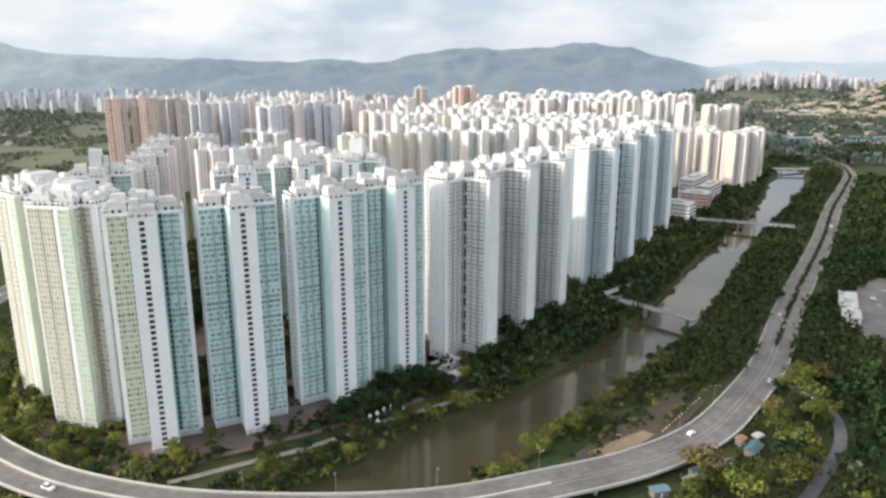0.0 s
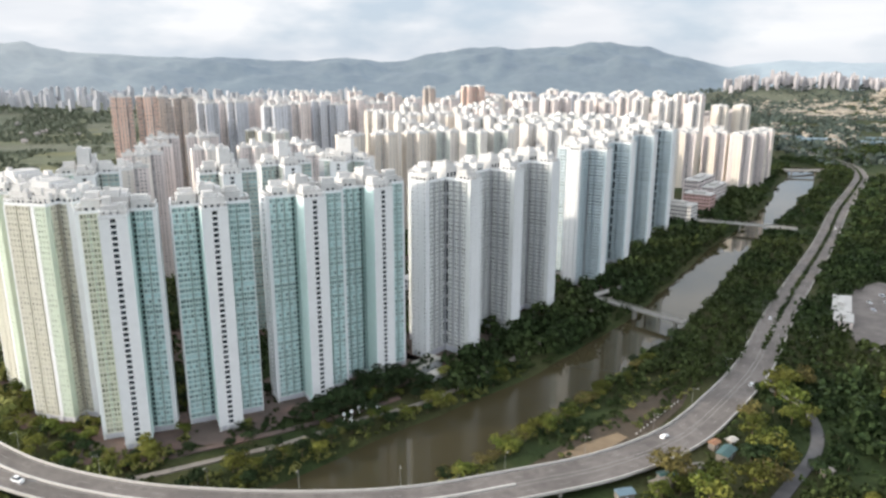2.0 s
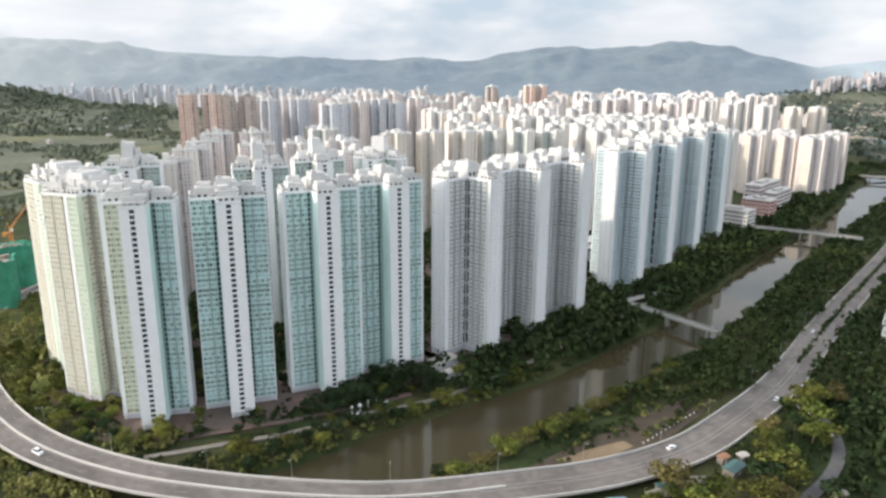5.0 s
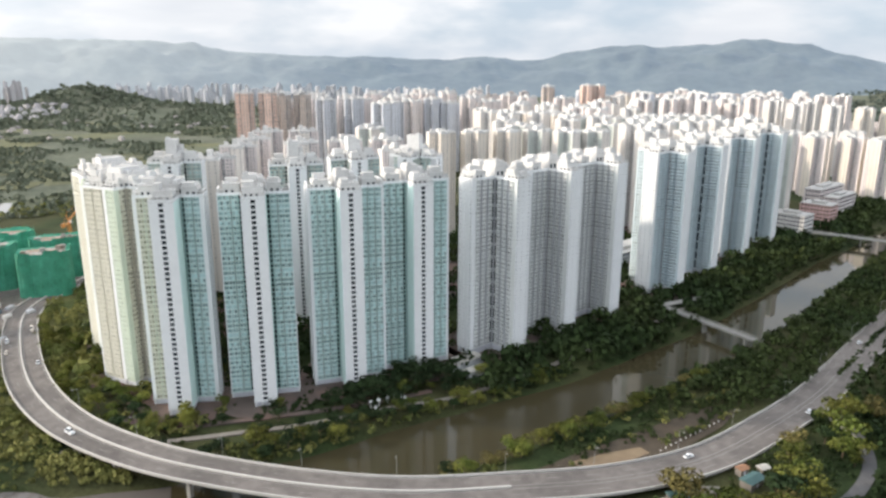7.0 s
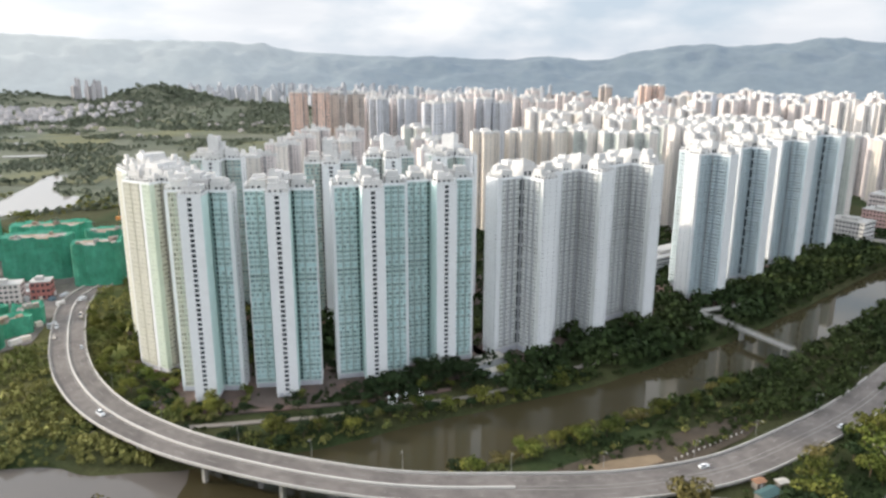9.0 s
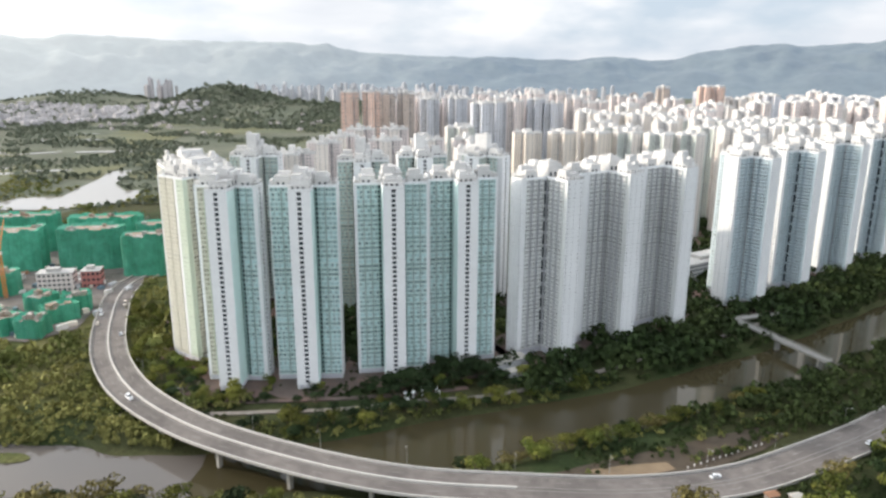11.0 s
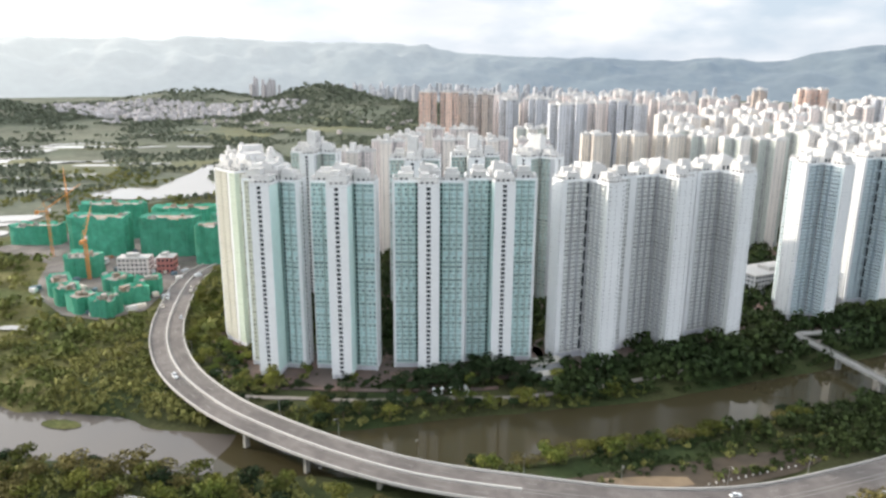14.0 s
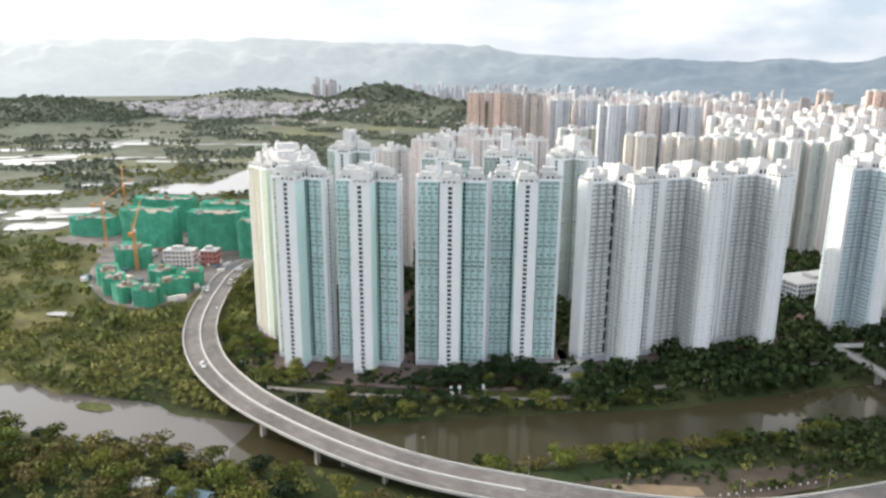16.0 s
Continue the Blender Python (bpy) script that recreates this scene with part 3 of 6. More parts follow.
def roof_clutter(body, rnd, turn, a, reach, top, broad):
    """What stands on one arm's roof: plant rooms with dark openings, a frame of posts and beams, tanks and ducts."""
    s = Shape()
    rooms = ((-a + 0.8, -1.2), (1.0, a - 1.0)) if broad else ((-a + 0.9, a - 0.9),)
    for x0, x1 in rooms:
        y0, h = -reach + rnd.uniform(2.6, 4.2), rnd.uniform(3.6, 5.2)
        y1 = min(-a - 0.4, y0 + 7.5)
        s.box(x0, y0, top + 0.1, x1, y1, top + h, 0, turn, cap=2)
        s.box(x0 - 0.25, y0 - 0.25, top + h, x1 + 0.25, y1 + 0.25, top + h + 0.35, 0, turn, cap=2)
        cut = rnd.uniform(0.35, 0.6)
        s.box(x0 + 0.5, y0 + 1.0, top + h + 0.35, x0 + (x1 - x0) * cut, y1 - 0.6, top + h + rnd.uniform(2.0, 3.6), 0, turn, cap=2)
        s.box(x1 - 2.4, y0 + 0.6, top + h + 0.35, x1 - 0.8, y0 + 2.6, top + h + rnd.uniform(1.0, 1.9), 0, turn)
        for q in range(3):
            x = x0 + 0.7 + q * (x1 - x0 - 1.4) / 3
            s.box(x, y0 - 0.04, top + 0.6, x + 1.2, y0 + 0.02, top + 2.6, 1, turn)
        for x in (x0 - 0.04, x1 - 0.02):
            for q in range(2):
                s.box(x, y0 + 1.0 + 2.6 * q, top + 0.8, x + 0.06, y0 + 2.2 + 2.6 * q, top + 2.4, 1, turn)
    part("roof_house", s, ["plant_room", "glass", "roof"], body, "white plastered roof plant room")
    s = Shape()
    for q in range(7):
        x, y = rnd.uniform(-a + 0.8, a - 1.8), -reach + rnd.uniform(0.6, 2.4)
        s.box(x, y, top + 0.1, x + rnd.uniform(0.5, 1.4), y + rnd.uniform(0.5, 1.2), top + rnd.uniform(0.7, 1.6), 0, turn)
    part("roof_tank", s, ["roof"], body, "grey roof tanks and ducts", kind="stuff")
    c, t = math.cos(turn), math.sin(turn)

    def at(x, y, z):
        return (c * x - t * y, t * x + c * y, z)
    s = Shape()
    hz, xs = top + 2.7, [-a + 0.5 + (2 * a - 1.0) * q / 4 for q in range(5)]
    for x in xs:
        s.beam(at(x, -reach + 0.5, top), at(x, -reach + 0.5, hz), 0.35)
    s.beam(at(xs[0], -reach + 0.5, hz), at(xs[-1], -reach + 0.5, hz), 0.55)
    for x in (xs[0], xs[-1]):
        s.beam(at(x, -reach + 0.5, hz), at(x, -reach + 3.4, hz), 0.55)
    part("roof_frame", s, ["plant_room"], body, "white open roof-edge frame")


def cross_tower(label, group, paints, glass, floors=36, a=5.4, reach=17.8, plain=2.4, roof_seed=1, broad=False, slot=False, name="apartment_tower", side_reach=None, left_wing=None, tank=0.0):
    """A cruciform apartment tower whose front arm points along -y. paints: wall, arm end, arm side near the end, inner corner."""
    rnd = random.Random(roof_seed)
    body = thing(name, label, "tower", group)
    z0 = 3.6
    front, own = reach, (paints, glass)
    top = z0 + floors * STOREY
    for k in range(4):
        turn = k * math.pi / 2
        reach = front if k % 2 == 0 else side_reach or front
        paints, glass = left_wing if left_wing and k == 3 else own
        c, s = math.cos(turn), math.sin(turn)

        def xy(x, y):
            return (c * x - s * y, s * x + c * y)
        wall, ledges, columns = Shape(), Shape(), []

        def column(look_=None):
            columns.append((Shape(), look_ or glass))
            return columns[-1][0]
        # the arm's end
        if broad:
            cream = [(1.0, 0.85, 0.6, 1.95, glass), (2.8, 0.85, 0.6, 1.95, glass), (4.6, 0.85, 0.6, 1.95, glass)]
            ends = [(0.8, 0.4, 1, [], 0), (5.6, 0.3, 0, cream, 0.15), (0.9, -0.2, 0, [(0.45, 0.5, 0.5, 1.9, "glass_dim")], 0), (5.6, 0.3, 0, cream, 0.15),
                    (1.1, -0.3, 0, [(0.55, 0.7, 0.5, 2.0, "glass_dim")], 0), (1.9, 0.35, 1, [], 0),
                    (2 * a - 15.9, 0.2, 2, [(1.2, 0.7, 0.7, 1.9, "glass_pale"), (2.7, 0.7, 0.7, 1.9, "glass_pale"), (4.4, 0.7, 0.7, 1.9, "glass_pale")], 0.1)]
        elif slot:
            ends = [(2.3, 0.0, 1, [(1.3, 0.8, 0.9, 1.9, glass)], 0), (a - 2.3, 0.12, 1, [(a - 2.7, 0.6, 0.9, 1.8, glass)], 0), (a - 2.3, 0.12, 1, [], 0), (2.3, 0.0, 1, [(1.0, 0.8, 0.9, 1.9, glass)], 0)]
        else:
            ends = [(2 * a, 0.0, 1, [(a - 0.1, 2.1, 0.45, 2.1, "glass")], 0)]
        facade(wall, ledges, column, xy(-a, -reach), (c, s), (s, -c), floors, z0, ends, k == 2)
        # the arm's two long sides
        depth = reach - a
        bare = plain if k % 2 == 0 or slot else 0.5
        for side in (-1, 1):
            org, along, outw = xy(side * a, -a), (s, -c), (c * side, s * side)
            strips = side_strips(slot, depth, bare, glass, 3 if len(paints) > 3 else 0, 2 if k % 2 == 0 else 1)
            if slot == "dark":
                windowed_wall(wall, ledges, org, along, outw, 2.6, floors // 3, z0, [(1.3, 2.0, 0.5, 3 * STOREY - 0.8, column("glass"))], [(0, 2.6, 0)], 0.5, None, floors * STOREY / (floors // 3))
                org = (org[0] + along[0] * 2.6, org[1] + along[1] * 2.6)
            facade(wall, ledges, column, org, along, outw, floors, z0, strips, k == 2)
        wing = part("wing", wall, paints, body)
        if ledges.f:
            part("sunshade", ledges, paints, wing, kind="stuff")
        for col, look_ in columns:
            part("window_column", col, [look_], wing, kind="stuff")
        # parapet and roof deck
        s_roof = Shape()
        s_roof.box(-a, -reach, top - 0.1, a, -a, top + 0.1, 1, turn)
        for x0, y0, x1, y1 in ((-a, -reach, a, -reach + 0.3), (-a, -reach + 0.3, -a + 0.3, -a), (a - 0.3, -reach + 0.3, a, -a)):
            s_roof.box(x0, y0, top, x1, y1, top + 1.3, 0, turn)
        part("parapet", s_roof, [paints[1], "roof"], body)
        roof_clutter(body, rnd, turn, a, reach, top, broad)
        s_low = Shape()
        s_low.box(-a + 0.5, -reach + 0.6, -3, a - 0.5, -a, z0, 0, turn)
        s_low.box(-a - 0.15, -reach - 0.15, z0 - 0.5, a + 0.15, -a, z0, 1, turn)
        for q in range(4):
            s_low.box(-a + 0.2 + q * (2 * a - 1.2) / 3, -reach + 0.1, -3, -a + 1.0 + q * (2 * a - 1.2) / 3, -reach + 0.9, z0 - 0.5, 1, turn)
        part("base", s_low, ["slate_wall", paints[1]], body, "shaded ground-floor entrance storey with pale columns")
    paints, glass = own
    core = Shape()
    b = min(a, 7.0)
    core.box(-a, -a, -3, a, a, top, 1)
    core.box(-b + 0.3, -b + 0.3, top, b - 0.3, b - 0.3, top + 5.6, 0, cap=3)
    core.box(-b, -b, top + 5.6, b, b, top + 6.0, 0, cap=3)
    core.box(-b + 0.8, -b + 0.6, top + 6.0, b - 3.6, b - 1.0, top + 9.0 + tank, 0, cap=3)
    core.box(b - 3.0, -1.5, top + 6.0, b - 0.8, b - 1.2, top + 7.6 + 0.6 * tank, 0, cap=3)
    core.box(-b + 1.4, -b + 1.2, top + 9.0 + tank, -b + 3.6, -b + 3.2, top + 10.4 + tank, 0, cap=3)
    for q in range(3):
        core.box(-b + 1.4 + q * 3.2, -b + 0.26, top + 1.0, -b + 3.2 + q * 3.2, -b + 0.34, top + 3.4, 2)
        core.box(b - 0.34, -b + 1.4 + q * 3.2, top + 1.0, b - 0.26, -b + 3.2 + q * 3.2, top + 3.4, 2)
    part("core", core, ["plant_room", paints[0], "glass", "roof"], body, "white lift core with stepped plant rooms above the roof")
    s_tank = Shape()
    s_tank.box(b - 3.2, -4.4, top + 6.0, b - 0.9, -2.0, top + 7.7, 0)
    part("water_tank", s_tank, ["plant_room"], body)
    return body


PLACED = []


def put(master, places, z):
    """Set the master at the first place and copies at the others; a place is x, y and the bearing of the front arm."""
    for i, (x, y, bearing) in enumerate(places):
        m = pose(x, y, z, 0, 0, bearing + 90)
        PLACED.append((x, y))
        if i == 0:
            master.matrix_world = m
        else:
            copy_thing(master, m)


def behind(tips, reach=18.4):
    """Tower centres from the feet of their front arms and bearings."""
    return [(x - math.cos(radians(b)) * reach, y - math.sin(radians(b)) * reach, b) for x, y, b in tips]


ESTATE = []
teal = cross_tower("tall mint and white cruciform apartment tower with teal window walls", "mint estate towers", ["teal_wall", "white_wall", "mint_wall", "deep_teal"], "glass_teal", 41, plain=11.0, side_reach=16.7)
# left wing in cream and olive: warm sunlight on that side put in as paint
teal_sunlit = cross_tower("tall mint and white cruciform apartment tower with its left window wing painted sunlit cream", "mint estate towers", ["teal_wall", "white_wall", "mint_wall", "deep_teal"], "glass_teal", 41, plain=11.0, roof_seed=9, side_reach=15.6, left_wing=(["cream_wall", "white_wall", "cream_wall", "pale_green"], "glass_olive"))
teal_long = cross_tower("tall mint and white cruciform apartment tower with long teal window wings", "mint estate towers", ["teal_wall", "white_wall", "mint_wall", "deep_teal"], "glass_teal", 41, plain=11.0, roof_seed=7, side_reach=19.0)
TEAL = behind([(-118.6, 269.5, -70), (-83.6, 286.8, -64), (-46.6, 313, -58), (-18.4, 341, -55)], 17.8) + [(-197, 401, -70), (-119, 410, -62), (-94, 446, -57), (-57, 468, -10)]
put(teal_sunlit, TEAL[:1], 3.4)
put(teal, TEAL[1:2], 3.4)
teal_grey = cross_tower("grey-white cruciform apartment tower behind the mint front row", "mint estate towers", ["sage_wall", "white_wall", "grey_wall"], "glass_teal", 41, roof_seed=15, side_reach=16.7, tank=6.0)
put(teal_grey, TEAL[4:], 1.4)
put(teal_long, TEAL[2:4], 3.4)
broad = cross_tower("broad apartment tower with cream window wall and pale green band", "mint estate towers", ["cream_wall", "white_wall", "pale_green"], "glass_cream", 41, 10.7, 18.0, 2.0, 5, True)
BROAD = behind([(-168.5, 292.5, -102), (-206, 324, -125)], 18.0)
put(broad, BROAD, 3.4)
white = cross_tower("tall white cruciform apartment tower with grey window walls", "white estate towers", ["grey_wall", "white_wall", "pearl_wall"], "glass_grey", 40, 5.4, 22.4, 0.5, 2, slot="plain")
stair = cross_tower("tall white cruciform apartment tower with a dark stair slot", "white estate towers", ["grey_wall", "white_wall", "pearl_wall"], "glass_grey", 40, 5.4, 22.4, 0.5, 4, slot="dark")
WHITE = behind([(28.2, 377, -37), (54.5, 414.5, -36), (81, 452, -35)], 22.4)
put(stair, WHITE[:1], 4.6)
put(white, WHITE[1:], 4.6)
blue = cross_tower("tall blue-white cruciform apartment tower with slate-blue window walls", "blue-white estate towers", ["blue_wall", "white_wall", "pale_blue"], "glass_slate", 40, 5.2, 19.6, 0.8, 3, slot="plain")
blue_stair = cross_tower("tall blue-white cruciform apartment tower with a dark stair slot", "blue-white estate towers", ["blue_wall", "white_wall", "pale_blue"], "glass_slate", 40, 5.2, 19.6, 0.8, 6, slot="dark")
BLUE = behind([(128, 516, -34), (158, 568, -34), (193, 634, -34), (226, 690, -34)], 19.6)
put(blue, BLUE[::2], 5.6)
put(blue_stair, BLUE[1::2], 5.6)
ESTATE += TEAL + BROAD + WHITE + BLUE


def back_tower(label, group, paints, glass, floors, w=13.0, roof_seed=1, far=False):
    """A plainer tower of the rows behind: slim arms, shaded re-entrant corners, window columns and crowded roof plant."""
    rnd = random.Random(roof_seed)
    body = thing("apartment_tower", label, "tower", group)
    top = floors * STOREY
    lot = 2 if far else 1
    tall = STOREY * lot
    a = w * 0.34
    for k in range(4):
        turn = k * math.pi / 2
        c, s = math.cos(turn), math.sin(turn)

        def xy(x, y):
            return (c * x - s * y, s * x + c * y)
        wall, g = Shape(), Shape()
        windowed_wall(wall, None, xy(-a, -w), (c, s), (s, -c), 2 * a, floors // lot, 0.0, [(a * 0.55, 1.1, 0.8, tall - 0.6, g), (a * 1.45, 1.1, 0.8, tall - 0.6, g)], [(0, 2 * a, 1)], 0.1, None, tall)
        for side in (-1, 1):
            windowed_wall(wall, None, xy(side * a, -a), (s, -c), (c * side, s * side), w - a, floors // lot, 0.0, [(1.6, 2.0, 0.15, tall - 0.15, g), (4.4, 1.3, 0.7, tall - 0.5, g), (6.8, 1.3, 0.7, tall - 0.5, g)], [(0, w - a, 0)], 0.1, None, tall)
        wing = part("wing", wall, paints, body)
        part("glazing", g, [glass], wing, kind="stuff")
        r = Shape()
        r.box(-a, -w, top - 0.1, a, -a, top + 0.1, 1, turn)
        r.box(-a, -w, top, a, -w + 0.3, top + 1.4, 0, turn)
        r.box(-a, -w + 0.3, top, -a + 0.3, -a, top + 1.4, 0, turn)
        r.box(a - 0.3, -w + 0.3, top, a, -a, top + 1.4, 0, turn)
        for q in range(3):
            x, y = rnd.uniform(-a + 0.6, a - 3.2), -w + rnd.uniform(1.2, w - a - 4.0)
            r.box(x, y, top, x + rnd.uniform(1.6, 3.0), y + rnd.uniform(2.0, 4.0), top + rnd.uniform(1.6, 4.2), 0, turn, cap=1)
        part("roof_house", r, ["plant_room", "roof"], body)
    core = Shape()
    core.box(-a, -a, 0, a, a, top + 1.6, 0, cap=1)
    core.box(-a + 0.8, -a + 1.0, top + 1.6, -a + rnd.uniform(4.0, 5.5), a - 2.0, top + rnd.uniform(4.0, 7.0), 0, cap=1)
    core.box(a - 3.4, -1.0, top + 1.6, a - 0.8, a - 1.2, top + rnd.uniform(3.0, 5.0), 0, cap=1)
    part("core", core, ["plant_room", "roof"], body)
    return body


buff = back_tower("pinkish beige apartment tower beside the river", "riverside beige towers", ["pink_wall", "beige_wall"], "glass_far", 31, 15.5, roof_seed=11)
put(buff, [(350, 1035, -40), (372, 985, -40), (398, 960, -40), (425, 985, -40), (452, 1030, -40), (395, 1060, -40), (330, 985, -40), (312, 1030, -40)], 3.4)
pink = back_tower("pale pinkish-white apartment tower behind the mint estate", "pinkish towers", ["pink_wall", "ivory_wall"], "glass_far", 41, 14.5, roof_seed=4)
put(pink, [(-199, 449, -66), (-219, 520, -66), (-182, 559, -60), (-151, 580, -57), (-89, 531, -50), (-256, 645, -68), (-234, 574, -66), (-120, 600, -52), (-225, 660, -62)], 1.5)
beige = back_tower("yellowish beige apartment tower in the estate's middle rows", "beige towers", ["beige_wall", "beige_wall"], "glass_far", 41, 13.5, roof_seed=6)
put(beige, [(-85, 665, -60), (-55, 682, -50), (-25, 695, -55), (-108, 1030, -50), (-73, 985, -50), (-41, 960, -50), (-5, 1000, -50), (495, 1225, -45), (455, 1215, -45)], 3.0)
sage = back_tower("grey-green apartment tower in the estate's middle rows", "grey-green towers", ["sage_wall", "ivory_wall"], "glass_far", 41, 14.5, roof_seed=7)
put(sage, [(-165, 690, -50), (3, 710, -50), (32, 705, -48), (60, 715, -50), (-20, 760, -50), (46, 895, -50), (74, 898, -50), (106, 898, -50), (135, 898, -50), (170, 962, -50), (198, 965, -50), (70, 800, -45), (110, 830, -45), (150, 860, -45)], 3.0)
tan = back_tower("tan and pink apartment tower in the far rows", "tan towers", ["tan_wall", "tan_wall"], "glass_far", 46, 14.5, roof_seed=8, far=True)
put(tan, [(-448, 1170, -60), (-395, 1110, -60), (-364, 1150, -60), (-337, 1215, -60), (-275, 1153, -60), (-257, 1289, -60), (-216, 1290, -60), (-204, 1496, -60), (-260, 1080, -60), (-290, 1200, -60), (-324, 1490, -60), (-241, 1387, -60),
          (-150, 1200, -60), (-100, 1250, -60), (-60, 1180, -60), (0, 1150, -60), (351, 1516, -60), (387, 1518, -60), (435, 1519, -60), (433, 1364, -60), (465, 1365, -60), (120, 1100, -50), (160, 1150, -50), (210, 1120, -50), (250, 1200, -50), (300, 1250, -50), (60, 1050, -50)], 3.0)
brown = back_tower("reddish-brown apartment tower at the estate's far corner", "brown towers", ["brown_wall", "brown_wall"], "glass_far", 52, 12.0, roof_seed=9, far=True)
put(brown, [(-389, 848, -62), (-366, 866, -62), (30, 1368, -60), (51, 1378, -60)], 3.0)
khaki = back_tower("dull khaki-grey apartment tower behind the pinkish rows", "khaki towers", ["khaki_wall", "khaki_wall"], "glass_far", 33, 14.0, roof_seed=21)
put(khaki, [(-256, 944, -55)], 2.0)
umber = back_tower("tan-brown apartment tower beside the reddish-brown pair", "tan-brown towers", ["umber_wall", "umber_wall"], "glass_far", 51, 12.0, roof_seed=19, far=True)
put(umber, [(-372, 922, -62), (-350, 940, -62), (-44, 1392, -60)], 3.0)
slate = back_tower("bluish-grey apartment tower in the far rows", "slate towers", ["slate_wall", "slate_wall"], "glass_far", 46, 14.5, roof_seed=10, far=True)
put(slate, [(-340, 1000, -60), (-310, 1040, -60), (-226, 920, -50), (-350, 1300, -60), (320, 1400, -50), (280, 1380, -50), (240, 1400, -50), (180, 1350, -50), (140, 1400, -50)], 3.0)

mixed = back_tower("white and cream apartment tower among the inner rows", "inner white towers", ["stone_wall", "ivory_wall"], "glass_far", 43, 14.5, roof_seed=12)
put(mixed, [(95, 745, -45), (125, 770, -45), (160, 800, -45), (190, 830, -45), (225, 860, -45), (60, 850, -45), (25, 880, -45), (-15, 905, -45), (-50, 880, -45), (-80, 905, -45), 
            (-60, 1075, -45), (-15, 1070, -45), (100, 1020, -45), (20, 1035, -45), (400, 1180, -45), (360, 1230, -45), (345, 1330, -45), (400, 1310, -45)], 3.0)


def row(masters, a, b, spacing, bearing, seed, z=3.0):
    """Further copies of several towers in a loose line from a to b."""
    r = random.Random(seed)
    n = int(math.hypot(b[0] - a[0], b[1] - a[1]) / spacing)
    for k in range(n + 1):
        f = k / max(1, n)
        x, y = a[0] + (b[0] - a[0]) * f + r.uniform(-5, 5), a[1] + (b[1] - a[1]) * f + r.uniform(-8, 8)
        if min(math.hypot(x - p, y - q) for p, q in PLACED) < 22:
            continue
        PLACED.append((x, y))
        copy_thing(r.choice(masters), pose(x, y, z + r.uniform(-6, 3), 0, 0, bearing + 90 + r.uniform(-8, 8)))


row([tan, slate, tan, pink], (-470, 1130), (-230, 1390), 31, -60, 1)
row([tan, tan, slate], (-420, 1000), (-250, 1130), 33, -60, 2)
row([mixed, beige, tan], (-85, 985), (60, 925), 30, -50, 3)
row([mixed, sage, mixed], (95, 930), (210, 970), 30, -45, 4)
row([tan, mixed, slate], (20, 1420), (480, 1410), 33, -50, 5)
row([mixed, tan, beige], (30, 1560), (360, 1600), 34, -50, 6)
row([mixed, tan], (-180, 1140), (260, 1170), 34, -50, 7)
row([mixed, mixed, pink], (-40, 800), (60, 810), 33, -50, 8)
row([tan, slate, tan, tan], (-245, 1040), (-120, 1110), 24, -60, 9)
row([mixed, sage], (110, 720), (250, 800), 33, -45, 10)

# ---- estate ground, promenade, paths ----


M["bridge_concrete"] = material("bridge_concrete", (0.27, 0.265, 0.25), 0.9, spread=0.25, scale=0.3)
M["old_asphalt"] = material("old_asphalt", (0.068, 0.066, 0.070), 0.8, spread=0.25, scale=0.3, second=(0.095, 0.09, 0.09), second_scale=0.08)
M["worn_concrete"] = material("worn_concrete", (0.19, 0.17, 0.15), 0.9, spread=0.3, scale=0.3)


def ribbon(name, points, half, dz, mat, label, category, thick=0.5, kind="structure"):
    line = curve([(x, y, z) for x, y, z in points], 5)
    s = Shape()
    strip(line, -half, half, dz, s, thick)
    return solid(name, s, [mat], label, category, kind=kind)


est = Shape()
for x, y, b in ESTATE:
    r = 30
    est.poly([(x + r * math.cos(k * math.pi / 6), y + r * math.sin(k * math.pi / 6), 4.0 + 0.03 * (len(est.f) % 7)) for k in range(12)])
solid("pavement", est, ["paving"], "grey and reddish paved estate grounds round the towers", "pavement", kind="structure")
for i in range(9):
    s = Shape()
    cx, cy = -120 + i * 30, 420 + i * 45
    s.box(-70, -26, 2.5, 70, 26, 3.95 + 0.02 * i, 0, radians(50), (cx, cy))
    solid("pavement", s, ["paving"], "paved ground between the inner towers", "pavement", kind="structure")
PROM = [(-150, 228, 3.6), (-110, 247, 3.7), (-82, 262, 3.7), (-56, 276, 3.7), (-24, 300, 3.7), (0, 315, 3.7), (26, 341, 3.7), (60, 385, 3.7), (100, 440, 3.7), (150, 520, 3.7)]
ribbon("promenade", PROM, 1.6, 0.25, "worn_concrete", "pale concrete riverside promenade", "path")
ribbon("footpath", [(-150, 262, 3.7), (-120, 256, 3.7), (-95, 268, 3.7), (-60, 287, 3.7), (-30, 306, 3.7), (-10, 322, 3.7)], 1.6, 0.22, "paving", "brownish paved garden path", "path")
RAMP = [(194, 366, 3.7), (187, 352, 3.95), (184, 338, 4.1), (188, 318, 4.0), (184, 295, 3.9), (172, 273, 3.9), (152, 250, 3.8), (120, 215, 3.8), (80, 170, 3.8)]
ribbon("road", RAMP, 2.6, 0.2, "old_asphalt", "narrow grey slip road curving under trees", "road")
rl = curve([(181, 345, 4.2), (180, 334, 4.1), (184, 325, 4.0), (187, 315, 4.0), (185, 304, 4.0)], 4)
s = Shape()
strip(rl, -0.3, 0.3, 1.0, s, 1.0)
solid("kerb_wall", s, ["concrete"], "low pale concrete kerb wall beside the slip road", "wall", kind="structure")
ribbon("road", [(-318, 440, 4.2), (-345, 400, 4.1), (-372, 372, 4.0), (-420, 365, 3.9)], 6.0, 0.12, "asphalt", "pale concrete site access road", "road")
